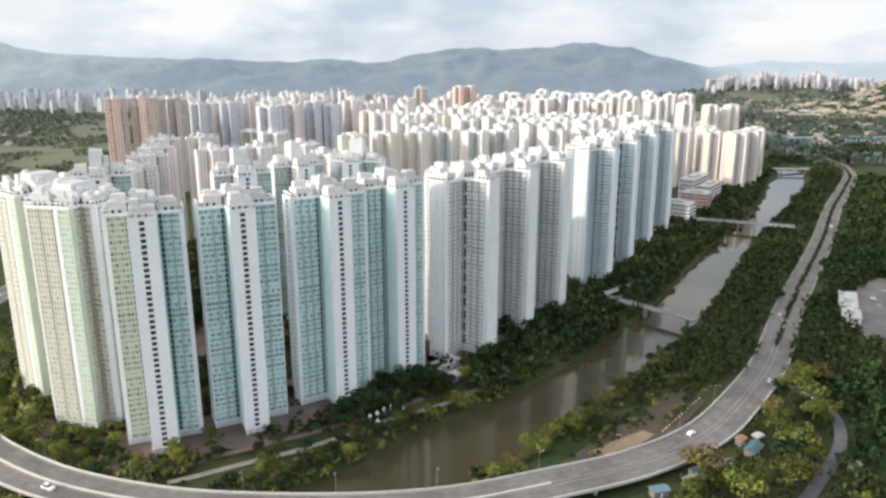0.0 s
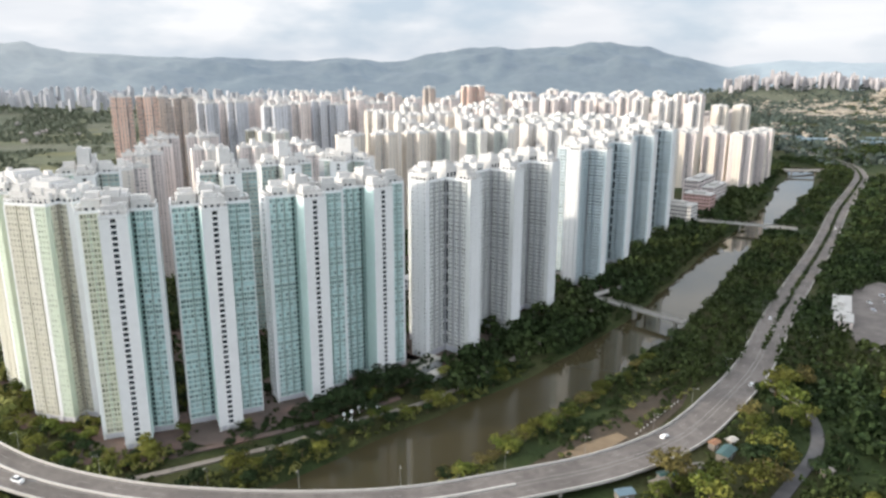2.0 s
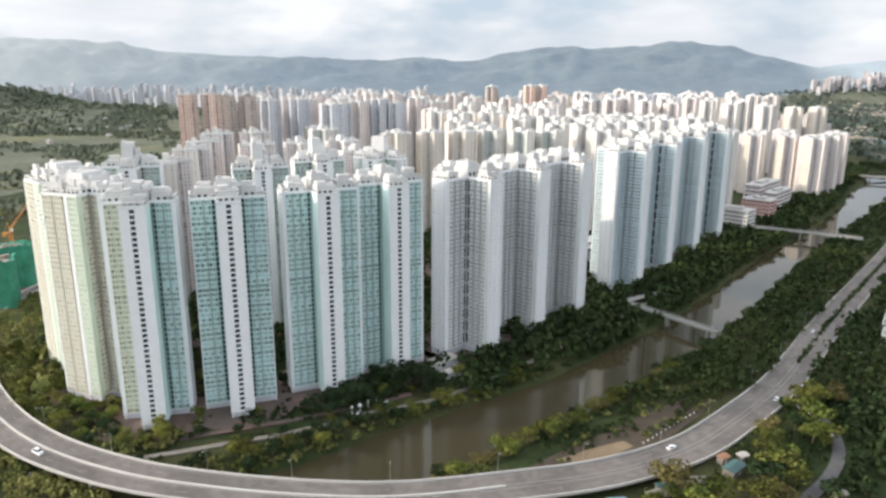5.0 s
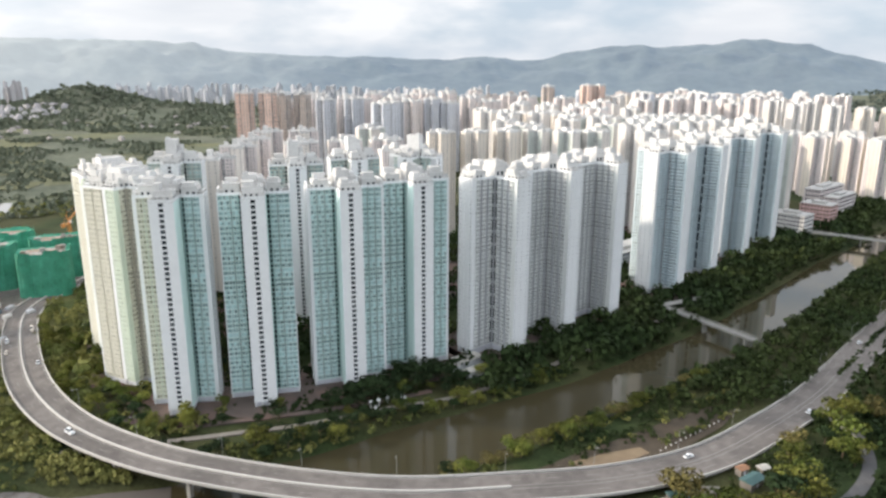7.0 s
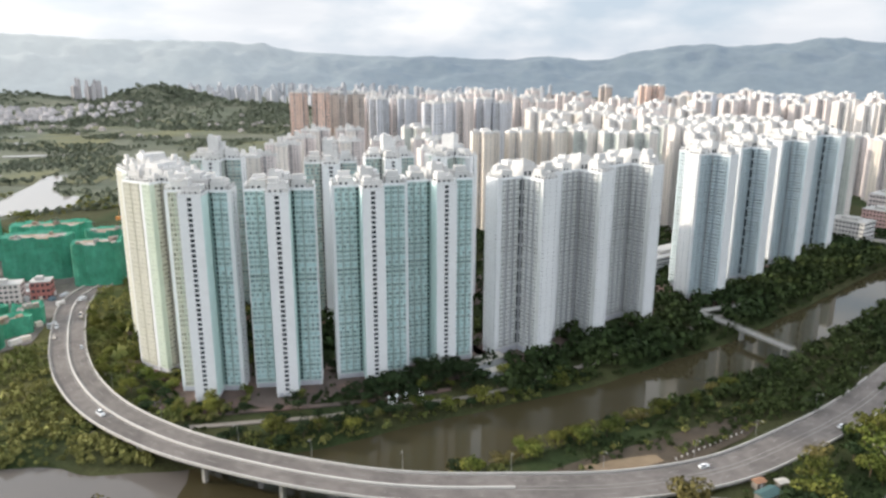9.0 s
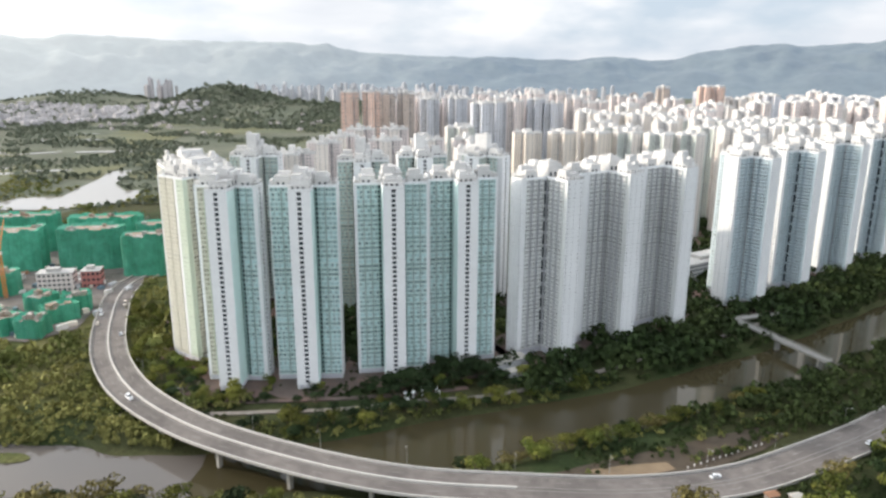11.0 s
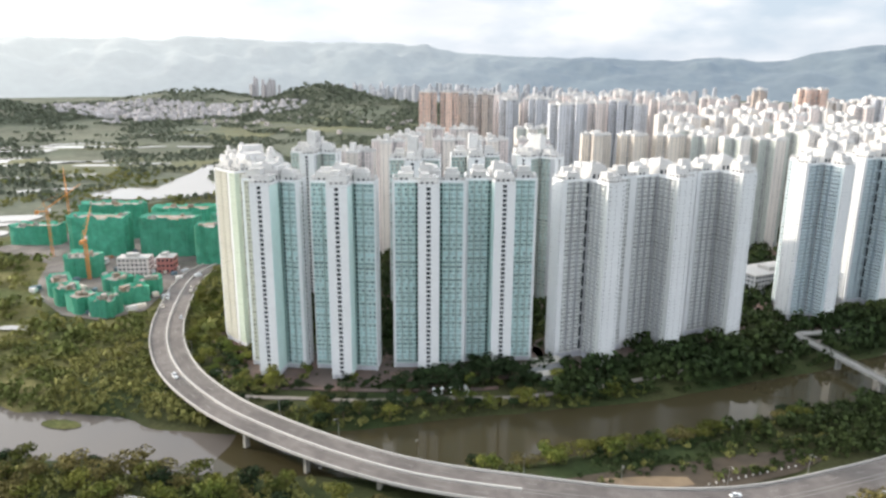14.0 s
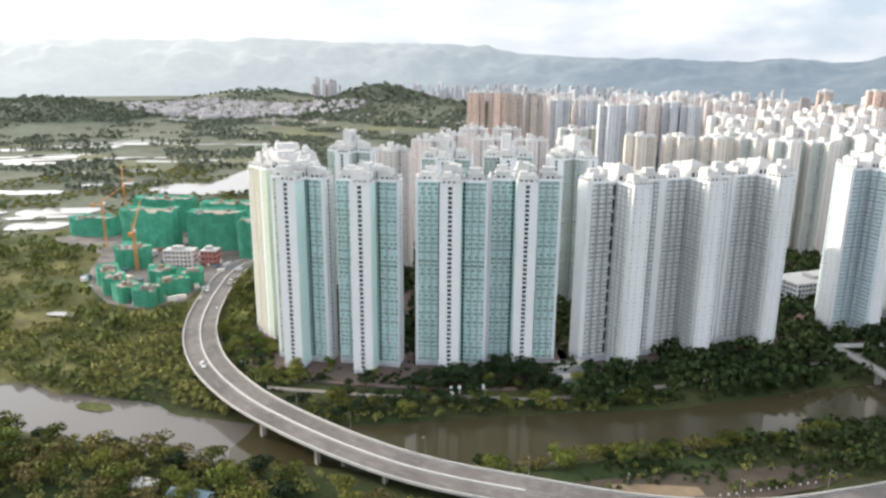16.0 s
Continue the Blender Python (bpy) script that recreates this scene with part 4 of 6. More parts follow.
ribbon("road", [(640, 1180, 4.2), (600, 1160, 4.2), (560, 1140, 4.2), (500, 1135, 4.2)], 6.0, 0.3, "asphalt", "grey side road crossing the river", "road")
mb = Shape()
mb.poly([(44, 256, 3.72), (70, 260, 3.72), (106, 288, 3.72), (130, 318, 3.72), (138, 334, 3.72), (128, 338, 3.72), (106, 318, 3.72), (85, 297, 3.72), (62, 275, 3.72)])
solid("bare_earth", mb, ["mud"], "bare brown earth between river and road", "ground", kind="structure")
sb = Shape()
sb.poly([(62, 270, 3.80), (70, 267, 3.80), (84, 275, 3.80), (96, 286, 3.80), (92, 290, 3.80), (78, 282, 3.80)])
solid("sand_bank", sb, ["sand"], "bare sandy ground beside the river", "ground", kind="structure")
st = Shape()
st.poly([(-520, 330, 4.0), (-430, 330, 4.0), (-388, 298, 4.0), (-346, 276, 4.0), (-302, 265, 4.0), (-272, 272, 4.0), (-264, 300, 4.0), (-296, 350, 4.0), (-312, 420, 4.0), (-335, 470, 4.0), (-520, 470, 4.0)])
solid("site_ground", st, ["site_earth"], "bare brown earth of the building site", "ground", kind="structure")
cp = Shape()
cp.poly([(258, 395, 4.0), (300, 360, 4.0), (380, 480, 4.0), (345, 530, 4.0), (318, 512, 4.0), (276, 462, 4.0)])
solid("car_park", cp, ["asphalt"], "open grey asphalt yard", "car park", kind="structure")

# ---- bridges ----


def footbridge(a, b, half, z, label, stair=None):
    body = thing("footbridge", label, "bridge", "river bridges")
    a, b = Vector((*a, z)), Vector((*b, z))
    d = (b - a).normalized()
    n = Vector((-d.y, d.x, 0))
    s = Shape()
    s.poly([tuple(a + n * half), tuple(a - n * half), tuple(b - n * half), tuple(b + n * half)])
    for sgn in (-1, 1):
        s.beam(a + n * half * sgn - Vector((0, 0, 0.5)), b + n * half * sgn - Vector((0, 0, 0.5)), 1.0)
    s.beam(a - Vector((0, 0, 0.7)), b - Vector((0, 0, 0.7)), 1.2)
    part("deck", s, ["bridge_concrete"], body, "weathered grey concrete deck")
    for sgn in (-1, 1):
        r = Shape()
        r.beam(a + n * half * sgn + Vector((0, 0, 1.0)), b + n * half * sgn + Vector((0, 0, 1.0)), 0.25)
        k = 0
        length = (b - a).length
        while k < length:
            q = a + d * k + n * half * sgn
            r.beam(q, q + Vector((0, 0, 1.0)), 0.15)
            k += 3.0
        part("railing", r, ["bridge_concrete"], body)
    for t in (0.08, 0.5, 0.92):
        q = a.lerp(b, t)
        p = Shape()
        p.box(-1.6, -0.7, -2, 1.6, 0.7, z - 1.0, 0, math.atan2(n.y, n.x), (q.x, q.y))
        part("pier", p, ["bridge_concrete"], body)
    if stair:
        e = Vector((*stair, 3.8))
        r = Shape()
        m = d.cross(Vector((0, 0, 1)))
        u = (e - a).normalized()
        w = Vector((-u.y, u.x, 0)).normalized() * half
        r.poly([tuple(a + w), tuple(a - w), tuple(e - w), tuple(e + w)])
        for sgn in (-1, 1):
            r.beam(a + w * sgn, e + w * sgn, 0.8)
        part("ramp", r, ["bridge_concrete"], body)
    return body


footbridge((113, 477), (163, 426), 2.3, 7.4, "pale concrete footbridge over the river with a long ramp", (158, 524))
footbridge((262, 744), (360, 700), 4.0, 8.0, "pale concrete road bridge over the river")
footbridge((508, 1140), (588, 1122), 5.0, 8.0, "pale concrete road bridge far up the river")

# ---- trees ----


def leaves(rng, lobes, count, size, flat=0.75):
    """Leaf tufts spread over the outside of several lobes: corner points of quads."""
    pick = rng.integers(0, len(lobes), count)
    c = lobes[pick, :3]
    r = lobes[pick, 3:4]
    d = rng.normal(size=(count, 3))
    d[:, 2] = np.abs(d[:, 2]) * 0.9 - 0.25
    d /= np.linalg.norm(d, axis=1)[:, None]
    p = c + d * r * rng.uniform(0.75, 1.08, (count, 1)) * np.array([1, 1, flat])
    nrm = d + rng.normal(size=(count, 3)) * 0.45
    nrm /= np.linalg.norm(nrm, axis=1)[:, None]
    u = np.cross(nrm, rng.normal(size=(count, 3)))
    u /= np.linalg.norm(u, axis=1)[:, None]
    v = np.cross(nrm, u)
    s = size * rng.uniform(0.6, 1.3, (count, 1))
    return np.stack([p + u * s, p + v * s * 0.8, p - u * s, p - v * s * 0.8], 1)


def quads_mesh(name, q, mat):
    me = bpy.data.meshes.new(name)
    n = len(q)
    me.vertices.add(n * 4)
    me.vertices.foreach_set("co", q.reshape(-1).astype(np.float32))
    me.loops.add(n * 4)
    me.loops.foreach_set("vertex_index", np.arange(n * 4, dtype=np.int32))
    me.polygons.add(n)
    me.polygons.foreach_set("loop_start", np.arange(0, n * 4, 4, dtype=np.int32))
    me.materials.append(M[mat])
    me.update(calc_edges=True)
    me.validate()
    return me


def tree(seed, height, spread, mat, label):
    """A tree with a tapered trunk, limbs and a crown of leaf tufts, standing at the origin."""
    rng = np.random.default_rng(seed)
    body = thing("tree", label, "tree", "riverside trees")
    wood = Shape()
    wood.prism(0, 0, -0.6, height * 0.55, 0.28, 0.14, 6)
    lobes = []
    for k in range(9):
        a = 2 * math.pi * k / 9 + rng.uniform(-0.4, 0.4)
        rr = spread * rng.uniform(0.25, 0.72) * (0.2 if k == 0 else 1)
        z = height * rng.uniform(0.42, 0.82)
        wood.beam((0, 0, height * 0.32), (math.cos(a) * rr, math.sin(a) * rr, z), 0.14)
        lobes.append((math.cos(a) * rr, math.sin(a) * rr, z, spread * rng.uniform(0.34, 0.56)))
    part("trunk", wood, ["bark"], body, "grey-brown bark")
    q = leaves(rng, np.array(lobes), 640, 0.385)
    crown = new("crown", quads_mesh("crown", q, mat))
    crown.parent = body
    return body


def inside(x, y, poly):
    poly = np.array(poly)
    hit = np.zeros(len(x), bool)
    j = len(poly) - 1
    for i in range(len(poly)):
        xi, yi, xj, yj = *poly[i], *poly[j]
        hit ^= ((yi > y) != (yj > y)) & (x < (xj - xi) * (y - yi) / (yj - yi + 1e-9) + xi)
        j = i
    return hit


SITE = [(-520, 330), (-430, 330), (-385, 290), (-340, 262), (-262, 262), (-255, 300), (-290, 350), (-305, 420), (-330, 440), (-520, 460)]
YARD = [(255, 395), (305, 355), (385, 480), (345, 535), (276, 465)]
SAND = [(66, 272), (74, 266), (100, 283), (112, 296), (98, 296)]
CLEAR = [((136, 269), (127, 250), 5.0), ((135, 272), (131, 279), 5.0), ((113, 477), (163, 426), 7.0), ((113, 477), (158, 524), 6.5), ((262, 744), (360, 700), 8.0), ((508, 1140), (588, 1122), 9.0)]
PROM_LINE = curve(PROM, 6)
RAMP_LINE = curve(RAMP, 6)
towers_at = np.array(PLACED)


def scatter(x0, y0, x1, y1, step, seed):
    rng = np.random.default_rng(seed)
    x, y = np.meshgrid(np.arange(x0, x1, step), np.arange(y0, y1, step))
    return x.ravel() + rng.uniform(-0.5, 0.5, x.size) * step, y.ravel() + rng.uniform(-0.5, 0.5, x.size) * step, rng


def free(x, y, road=12.5, tower=21, water=1.5, prom=3.5):
    """Which places are clear of water, roads, towers, paths and yards."""
    ro, _ = offset_of(ROAD, x, y)
    ri, k = offset_of(RIVER, x, y)
    pr, _ = offset_of(PROM_LINE, x, y)
    ra, _ = offset_of(RAMP_LINE, x, y)
    td = np.full(len(x), 1e9)
    for tx, ty in towers_at:
        td = np.minimum(td, (x - tx) ** 2 + (y - ty) ** 2)
    ok = (np.abs(ro) > road) & (np.abs(ri) > RIVER[k, 2] + water) & (np.abs(pr) > prom) & (np.abs(ra) > 5.0) & (td > tower ** 2)
    for (ax, ay), (bx, by), gap in CLEAR:
        f = np.clip(((x - ax) * (bx - ax) + (y - ay) * (by - ay)) / ((bx - ax) ** 2 + (by - ay) ** 2), 0, 1)
        ok &= np.hypot(x - ax - f * (bx - ax), y - ay - f * (by - ay)) > gap
    ok &= ~inside(x, y, SITE) & ~inside(x, y, YARD) & ~inside(x, y, SAND)
    return ok, ro, np.sign(ri) * (np.abs(ri) - RIVER[k, 2])


def lumps(x, y, scale, seed):
    return np.array([noise.fractal((a * scale, b * scale, seed), 1.0, 2.0, 3) for a, b in zip(x, y)])


PONDS = ((-930, 700, 40, 12, 0.6), (-640, 395, 45, 22, 0.8), (-585, 345, 30, 20, 0.8), (-301, 237, 13, 4, 0.5), (-800, 420, 60, 18, 0.7), (-1090, 560, 60, 40, 0.7), (-1130, 620, 50, 30, 0.7), (-1225, 740, 60, 25, 0.7),
         (-1200, 840, 70, 25, 0.7), (-1010, 690, 50, 14, 0.7), (-1550, 800, 110, 40, 0.7), (-1600, 740, 110, 30, 0.7), (-1450, 980, 110, 26, 0.7), (-1360, 1030, 60, 20, 0.7), (-1240, 1100, 70, 16, 0.6), (-880, 760, 40, 10, 0.6),
         (-1000, 980, 60, 12, 0.6), (-1700, 1050, 90, 22, 0.7), (-1300, 600, 60, 20, 0.7), (-900, 560, 30, 9, 0.6), (-1527, 795, 90, 14, 0.95), (-1504, 951, 80, 16, 0.95), (-1284, 690, 80, 13, 0.95), (-1284, 775, 60, 12, 0.95), (-1254, 870, 70, 12, 0.95), (-1136, 650, 60, 12, 0.95),
         (-1060, 600, 50, 10, 0.95), (-980, 720, 50, 9, 0.95), (-772, 525, 40, 10, 0.95), (-622, 374, 40, 12, 0.95), (-1420, 880, 60, 10, 0.95), (-1180, 560, 70, 12, 0.9), (-1650, 900, 80, 14, 0.95), (-700, 330, 36, 14, 0.9), (-860, 620, 40, 8, 0.95), (-1100, 900, 50, 9, 0.95), (-1350, 1180, 70, 9, 0.95))


def dry(x, y, gap=4.0):
    """Which places are clear of the ponds on the plain."""
    ok = ~inside(x, y, POND_EDGE)
    for px, py, rx, ry, turn in PONDS:
        u, v = (x - px) * math.cos(turn) + (y - py) * math.sin(turn), (y - py) * math.cos(turn) - (x - px) * math.sin(turn)
        ok &= ~((np.abs(u) < rx + gap) & (np.abs(v) < ry + gap))
    return ok


POND_EDGE = [(-696, 532), (-708, 583), (-668, 616), (-703, 670), (-740, 734), (-785, 794), (-765, 817), (-720, 762), (-689, 719), (-634, 679), (-608, 692), (-569, 634), (-584, 586), (-607, 552), (-653, 530)]
KINDS = [tree(11, 8.5, 4.6, "leaf", "broad sunlit olive-green tree with an uneven crown"), tree(12, 7.0, 3.8, "leaf", "small bushy olive-green tree on the riverbank"),
         tree(13, 9.5, 5.0, "leaf_dark", "dark green broad-leaved tree beside the towers"), tree(14, 6.0, 3.4, "leaf_dark", "low dark green bushy tree"),
         tree(15, 7.5, 4.6, "leaf_olive", "dry brownish-olive broad tree on the bank")]
GROVES = [("bank", (-95, 225, 60, 360), 6.5, lambda x, y, ro, ri: (ri > 2) & (ri < 13) & (ro > 12), (0, 1, 3, 3, 3, 2), 0.95),
          ("far bank", (5, 250, 135, 380), 6.5, lambda x, y, ro, ri: (ri < -1.0) & (ri > -9), (0, 0, 1, 1, 3, 4), 1.0),
          ("corner", (95, 228, 215, 345), 11.0, lambda x, y, ro, ri: (ro < -13) & (x < 150 + 0.45 * (y - 250) + 12 * (y > 300)), (0, 0, 1, 0, 4, 3), 1.7),
          ("slip road verge", (160, 228, 235, 345), 17.0, lambda x, y, ro, ri: (ro < -13) & (x > 158 + 0.45 * (y - 250)), (0, 3, 3, 2, 1), 1.15),
          ("inside bend", (-262, 242, -105, 350), 8.0, lambda x, y, ro, ri: (ro > 12.5) & (y < 300 - (x + 105) * 0.32), (0, 1, 1, 3), 1.0),
          ("plaza trees", (-50, 296, 14, 345), 6.2, lambda x, y, ro, ri: (ri > 22), (2, 2, 3), 1.2),
          ("garden", (-150, 250, 25, 350), 7.6, lambda x, y, ro, ri: (ri > 16), (2, 3, 3, 1), 0.85),
          ("near shore", (-200, 120, 10, 214), 10.0, lambda x, y, ro, ri: (y < 153 + 0.437 * (x + 150)) & (ri > -46) & (ri < -2) & (ro < -17), (0, 0, 1, 4, 4, 3), 1.35)]
used = [False] * len(KINDS)
total = 0
for name, (x0, y0, x1, y1), step, rule, kinds, size in GROVES:
    x, y, rng = scatter(x0, y0, x1, y1, step, 100 + total)
    ok, ro, ri = free(x, y, 12.5, 19.5, 1.0, 3.0)
    ok &= rule(x, y, ro, ri) & (rng.uniform(size=len(x)) < 0.86)
    x, y = x[ok], y[ok]
    z = ground_height(x, y)
    order = rng.permutation(len(x))[:62]
    for a, b, c in zip(x[order], y[order], z[order]):
        k = int(rng.choice(kinds))
        f = size * rng.uniform(0.7, 1.25)
        m = pose(a, b, max(c, 0.2), 0, 0, rng.uniform(0, 360)) @ Matrix.Diagonal((f, f, f * rng.uniform(0.85, 1.15), 1))
        if used[k]:
            ob = copy_thing(KINDS[k], m)
            ob.matrix_world = m
        else:
            KINDS[k].matrix_world = m
            used[k] = True
        total += 1


def wood(name, label, areas, seed, mat="wood_leaf", tufts=64, tuft=0.18):
    """Far or dense tree cover: many small crowns of leaf tufts in one mesh."""
    rng = np.random.default_rng(seed)
    base = []
    for k in range(5):
        lobes = np.array([(rng.uniform(-0.45, 0.45), rng.uniform(-0.45, 0.45), rng.uniform(0.45, 0.85), rng.uniform(0.42, 0.62)) for _ in range(4)])
        base.append(leaves(rng, lobes, tufts, tuft, 0.85))
    out = []
    for x, y, h in areas:
        z = ground_height(x, y)
        pick = rng.integers(0, 5, len(x))
        a = rng.uniform(0, 2 * math.pi, len(x))
        for k in range(5):
            w = np.nonzero(pick == k)[0]
            if not len(w):
                continue
            c, s = np.cos(a[w])[:, None, None], np.sin(a[w])[:, None, None]
            b = base[k][None]
            f = h[w][:, None, None]
            px = (b[..., 0] * c - b[..., 1] * s) * f * 0.85 + x[w][:, None, None]
            py = (b[..., 0] * s + b[..., 1] * c) * f * 0.85 + y[w][:, None, None]
            pz = b[..., 2] * f + z[w][:, None, None] - 0.12 * f
            out.append(np.stack([px, py, pz], -1).reshape(-1, 4, 3))
    me = quads_mesh(name, np.concatenate(out), mat)
    return tagged(new(name, me), label, "woodland", kind="stuff")


def area(x0, y0, x1, y1, step, seed, rule, h, keep=1.0, patch=None, **kw):
    x, y, rng = scatter(x0, y0, x1, y1, step, seed)
    ok, ro, ri = free(x, y, **kw)
    ok &= rule(x, y, ro, ri) & (rng.uniform(size=len(x)) < keep)
    x, y = x[ok], y[ok]
    if patch:
        k = lumps(x, y, patch[0], seed) > patch[1]
        x, y = x[k], y[k]
    return x, y, h * rng.uniform(0.6, 1.3, len(x))


wood("riverside_wood", "dense dark green trees along the river banks",
     [area(20, 330, 300, 700, 6.2, 21, lambda x, y, ro, ri: (ri > 3.5) & (ri < 34 + 8 * (y > 450)), 8.5, 0.95, tower=18, water=0.5),
      area(20, 330, 420, 800, 4.4, 51, lambda x, y, ro, ri: (ri > 0.3) & (ri < 4.5), 3.2, 0.9, tower=18, water=0.2),
      area(75, 325, 420, 800, 4.4, 52, lambda x, y, ro, ri: (ri < -0.5) & (ri > -4.5) & (ro > 12), 2.8, 0.9, water=0.2),
      area(-150, 245, 30, 355, 3.3, 53, lambda x, y, ro, ri: (ri > 13) & (ro > 12), 1.9, 0.9, (0.06, -0.02), tower=18.6),
      area(56, 262, 150, 350, 3.4, 54, lambda x, y, ro, ri: (ri < -7) & (ro > 17.5), 2.5, 0.95, (0.05, -0.1)),
      area(300, 700, 620, 1300, 8.0, 22, lambda x, y, ro, ri: (ri > 5) & (ri < 70), 9.0, 0.9, water=0.5),
      area(75, 310, 330, 700, 6.2, 23, lambda x, y, ro, ri: (ri < -4) & (ro > 10.6) & (y > 335), 5.8, 0.95, water=0.5, road=10.6),
      area(300, 640, 680, 1300, 8.0, 24, lambda x, y, ro, ri: (ri < -5) & (ro > 12.5), 6.5, 0.9, water=0.5),
      area(-230, 340, 320, 780, 9.0, 40, lambda x, y, ro, ri: (ri > 30) & (ro > 20), 8.0, 0.8, tower=19)], 31, "wood_leaf", 43, 0.20)
wood("roadside_wood", "mixed green woodland and scrub beyond the road",
     [area(92, 225, 480, 700, 7.0, 25, lambda x, y, ro, ri: (ro < -11.2) & ((x > 195) | (y > 330)), 6.5, 0.95, road=11.2),
      area(92, 215, 200, 335, 5.0, 43, lambda x, y, ro, ri: ro < -12, 2.8, 0.95, (0.05, -0.3), road=12),
      area(150, 200, 250, 345, 5.2, 45, lambda x, y, ro, ri: (ro < -12) & (x > 156 + 0.45 * (y - 250)), 4.4, 0.9, (0.04, -0.15), road=12),
      area(300, 640, 1100, 1500, 12.0, 26, lambda x, y, ro, ri: ro < -14, 10.0, 0.9, (0.006, -0.1))], 32, "wood_leaf", 28, 0.25)
wood("wetland_scrub", "patchy olive mangrove scrub on the wetland",
     [area(-520, 120, -190, 345, 12.0, 42, lambda x, y, ro, ri: (ro > 14) | (ri > 3), 8.4, 0.75, (0.03, 0.06), water=2.0, road=14),
      area(-520, 120, -190, 345, 6.0, 27, lambda x, y, ro, ri: (ro > 12) | (ri > 1), 4.2, 0.95, (0.05, 0.0), water=0.5),
      area(-330, 100, 60, 218, 4.8, 28, lambda x, y, ro, ri: (ri < -1) & (ro < -11.5) & (y < 157 + 0.437 * (x + 150)), 4.0, 0.9, (0.03, -0.2)),
      area(-200, 195, -95, 260, 5.0, 29, lambda x, y, ro, ri: (ri > 1.0) & (ri < 60), 3.6, 0.9, (0.03, -0.1), road=8.0, water=0.5),
      area(-290, 185, -92, 300, 5.0, 41, lambda x, y, ro, ri: (ro < -8) & (ri > 0.5), 3.8, 0.95, (0.06, -0.12), road=8.0, water=0.5),
      area(-340, 140, -90, 262, 3.6, 44, lambda x, y, ro, ri: (ri > -0.5) & (ri < 12), 2.4, 0.9, (0.08, -0.25), road=6.5, water=-0.5),
      area(-95, 222, 62, 362, 4.2, 37, lambda x, y, ro, ri: (ri > 0.3) & (ri < 13) & (ro > 11), 3.2, 0.9, None, water=0.3),
      area(0, 250, 140, 385, 4.2, 38, lambda x, y, ro, ri: (ri < -0.3) & (ro > 11) & (y > 246) & ((ri > -8) | ((ro > 17) & (lumps(x, y, 0.08, 3.0) > 0.1))), 2.6, 0.85, None, water=0.3),
      area(-265, 240, -100, 350, 4.6, 39, lambda x, y, ro, ri: (ro > 11) & (ri > 12), 3.4, 0.75, (0.04, -0.15), water=0.3),
      area(-305, 330, -165, 440, 5.0, 47, lambda x, y, ro, ri: ro > 9.5, 3.6, 0.95, (0.05, -0.3), road=9.5, tower=22),
      area(-900, 150, -500, 700, 9.0, 30, lambda x, y, ro, ri: (ri > 3) & dry(x, y), 4.6, 0.85, (0.012, -0.02))], 33, "scrub_leaf", 42, 0.21)
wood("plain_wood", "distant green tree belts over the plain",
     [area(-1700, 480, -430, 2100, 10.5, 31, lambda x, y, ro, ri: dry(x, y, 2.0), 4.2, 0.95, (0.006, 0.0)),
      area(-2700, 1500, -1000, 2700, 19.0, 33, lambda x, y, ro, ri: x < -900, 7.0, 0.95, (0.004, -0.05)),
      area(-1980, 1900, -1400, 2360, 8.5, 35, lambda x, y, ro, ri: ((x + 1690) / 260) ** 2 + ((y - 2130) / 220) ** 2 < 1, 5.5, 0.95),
      area(-2400, 680, -1600, 1320, 11.0, 36, lambda x, y, ro, ri: ((x + 2000) / 380) ** 2 + ((y - 1000) / 300) ** 2 < 1, 6.0, 0.95)], 34, "hazed_plain_leaf", 5, 0.74)
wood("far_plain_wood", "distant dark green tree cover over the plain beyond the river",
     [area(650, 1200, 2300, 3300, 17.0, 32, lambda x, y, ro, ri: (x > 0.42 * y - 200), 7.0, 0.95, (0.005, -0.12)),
      area(850, 2880, 2400, 3480, 16.0, 46, lambda x, y, ro, ri: x > 0.3 * y - 60, 7.0, 0.95, (0.006, -0.2))], 35, "hazed_far_leaf", 5, 0.7)


def median_hedge():
    """Ragged bushes down the middle of the far stretch of road."""
    start = int(((ROAD[:, :2] - (200, 392)) ** 2).sum(1).argmin())
    rng = np.random.default_rng(81)
    k = np.repeat(np.arange(start, len(ROAD) - 1), 8)
    n = sides(ROAD)[k]
    o = rng.uniform(-1.0, 1.0, len(k))[:, None]
    at = ROAD[k, :2] + n * o + rng.uniform(-0.5, 0.5, (len(k), 2)) + (np.roll(ROAD[:, :2], -1, 0) - ROAD[:, :2])[k] * rng.uniform(0, 1, len(k))[:, None]
    return wood("median_hedge", "ragged dark green bushes along the road's median", [(at[:, 0], at[:, 1], rng.uniform(1.0, 2.4, len(k)))], 82, "wood_leaf", 10, 0.34)


median_hedge()

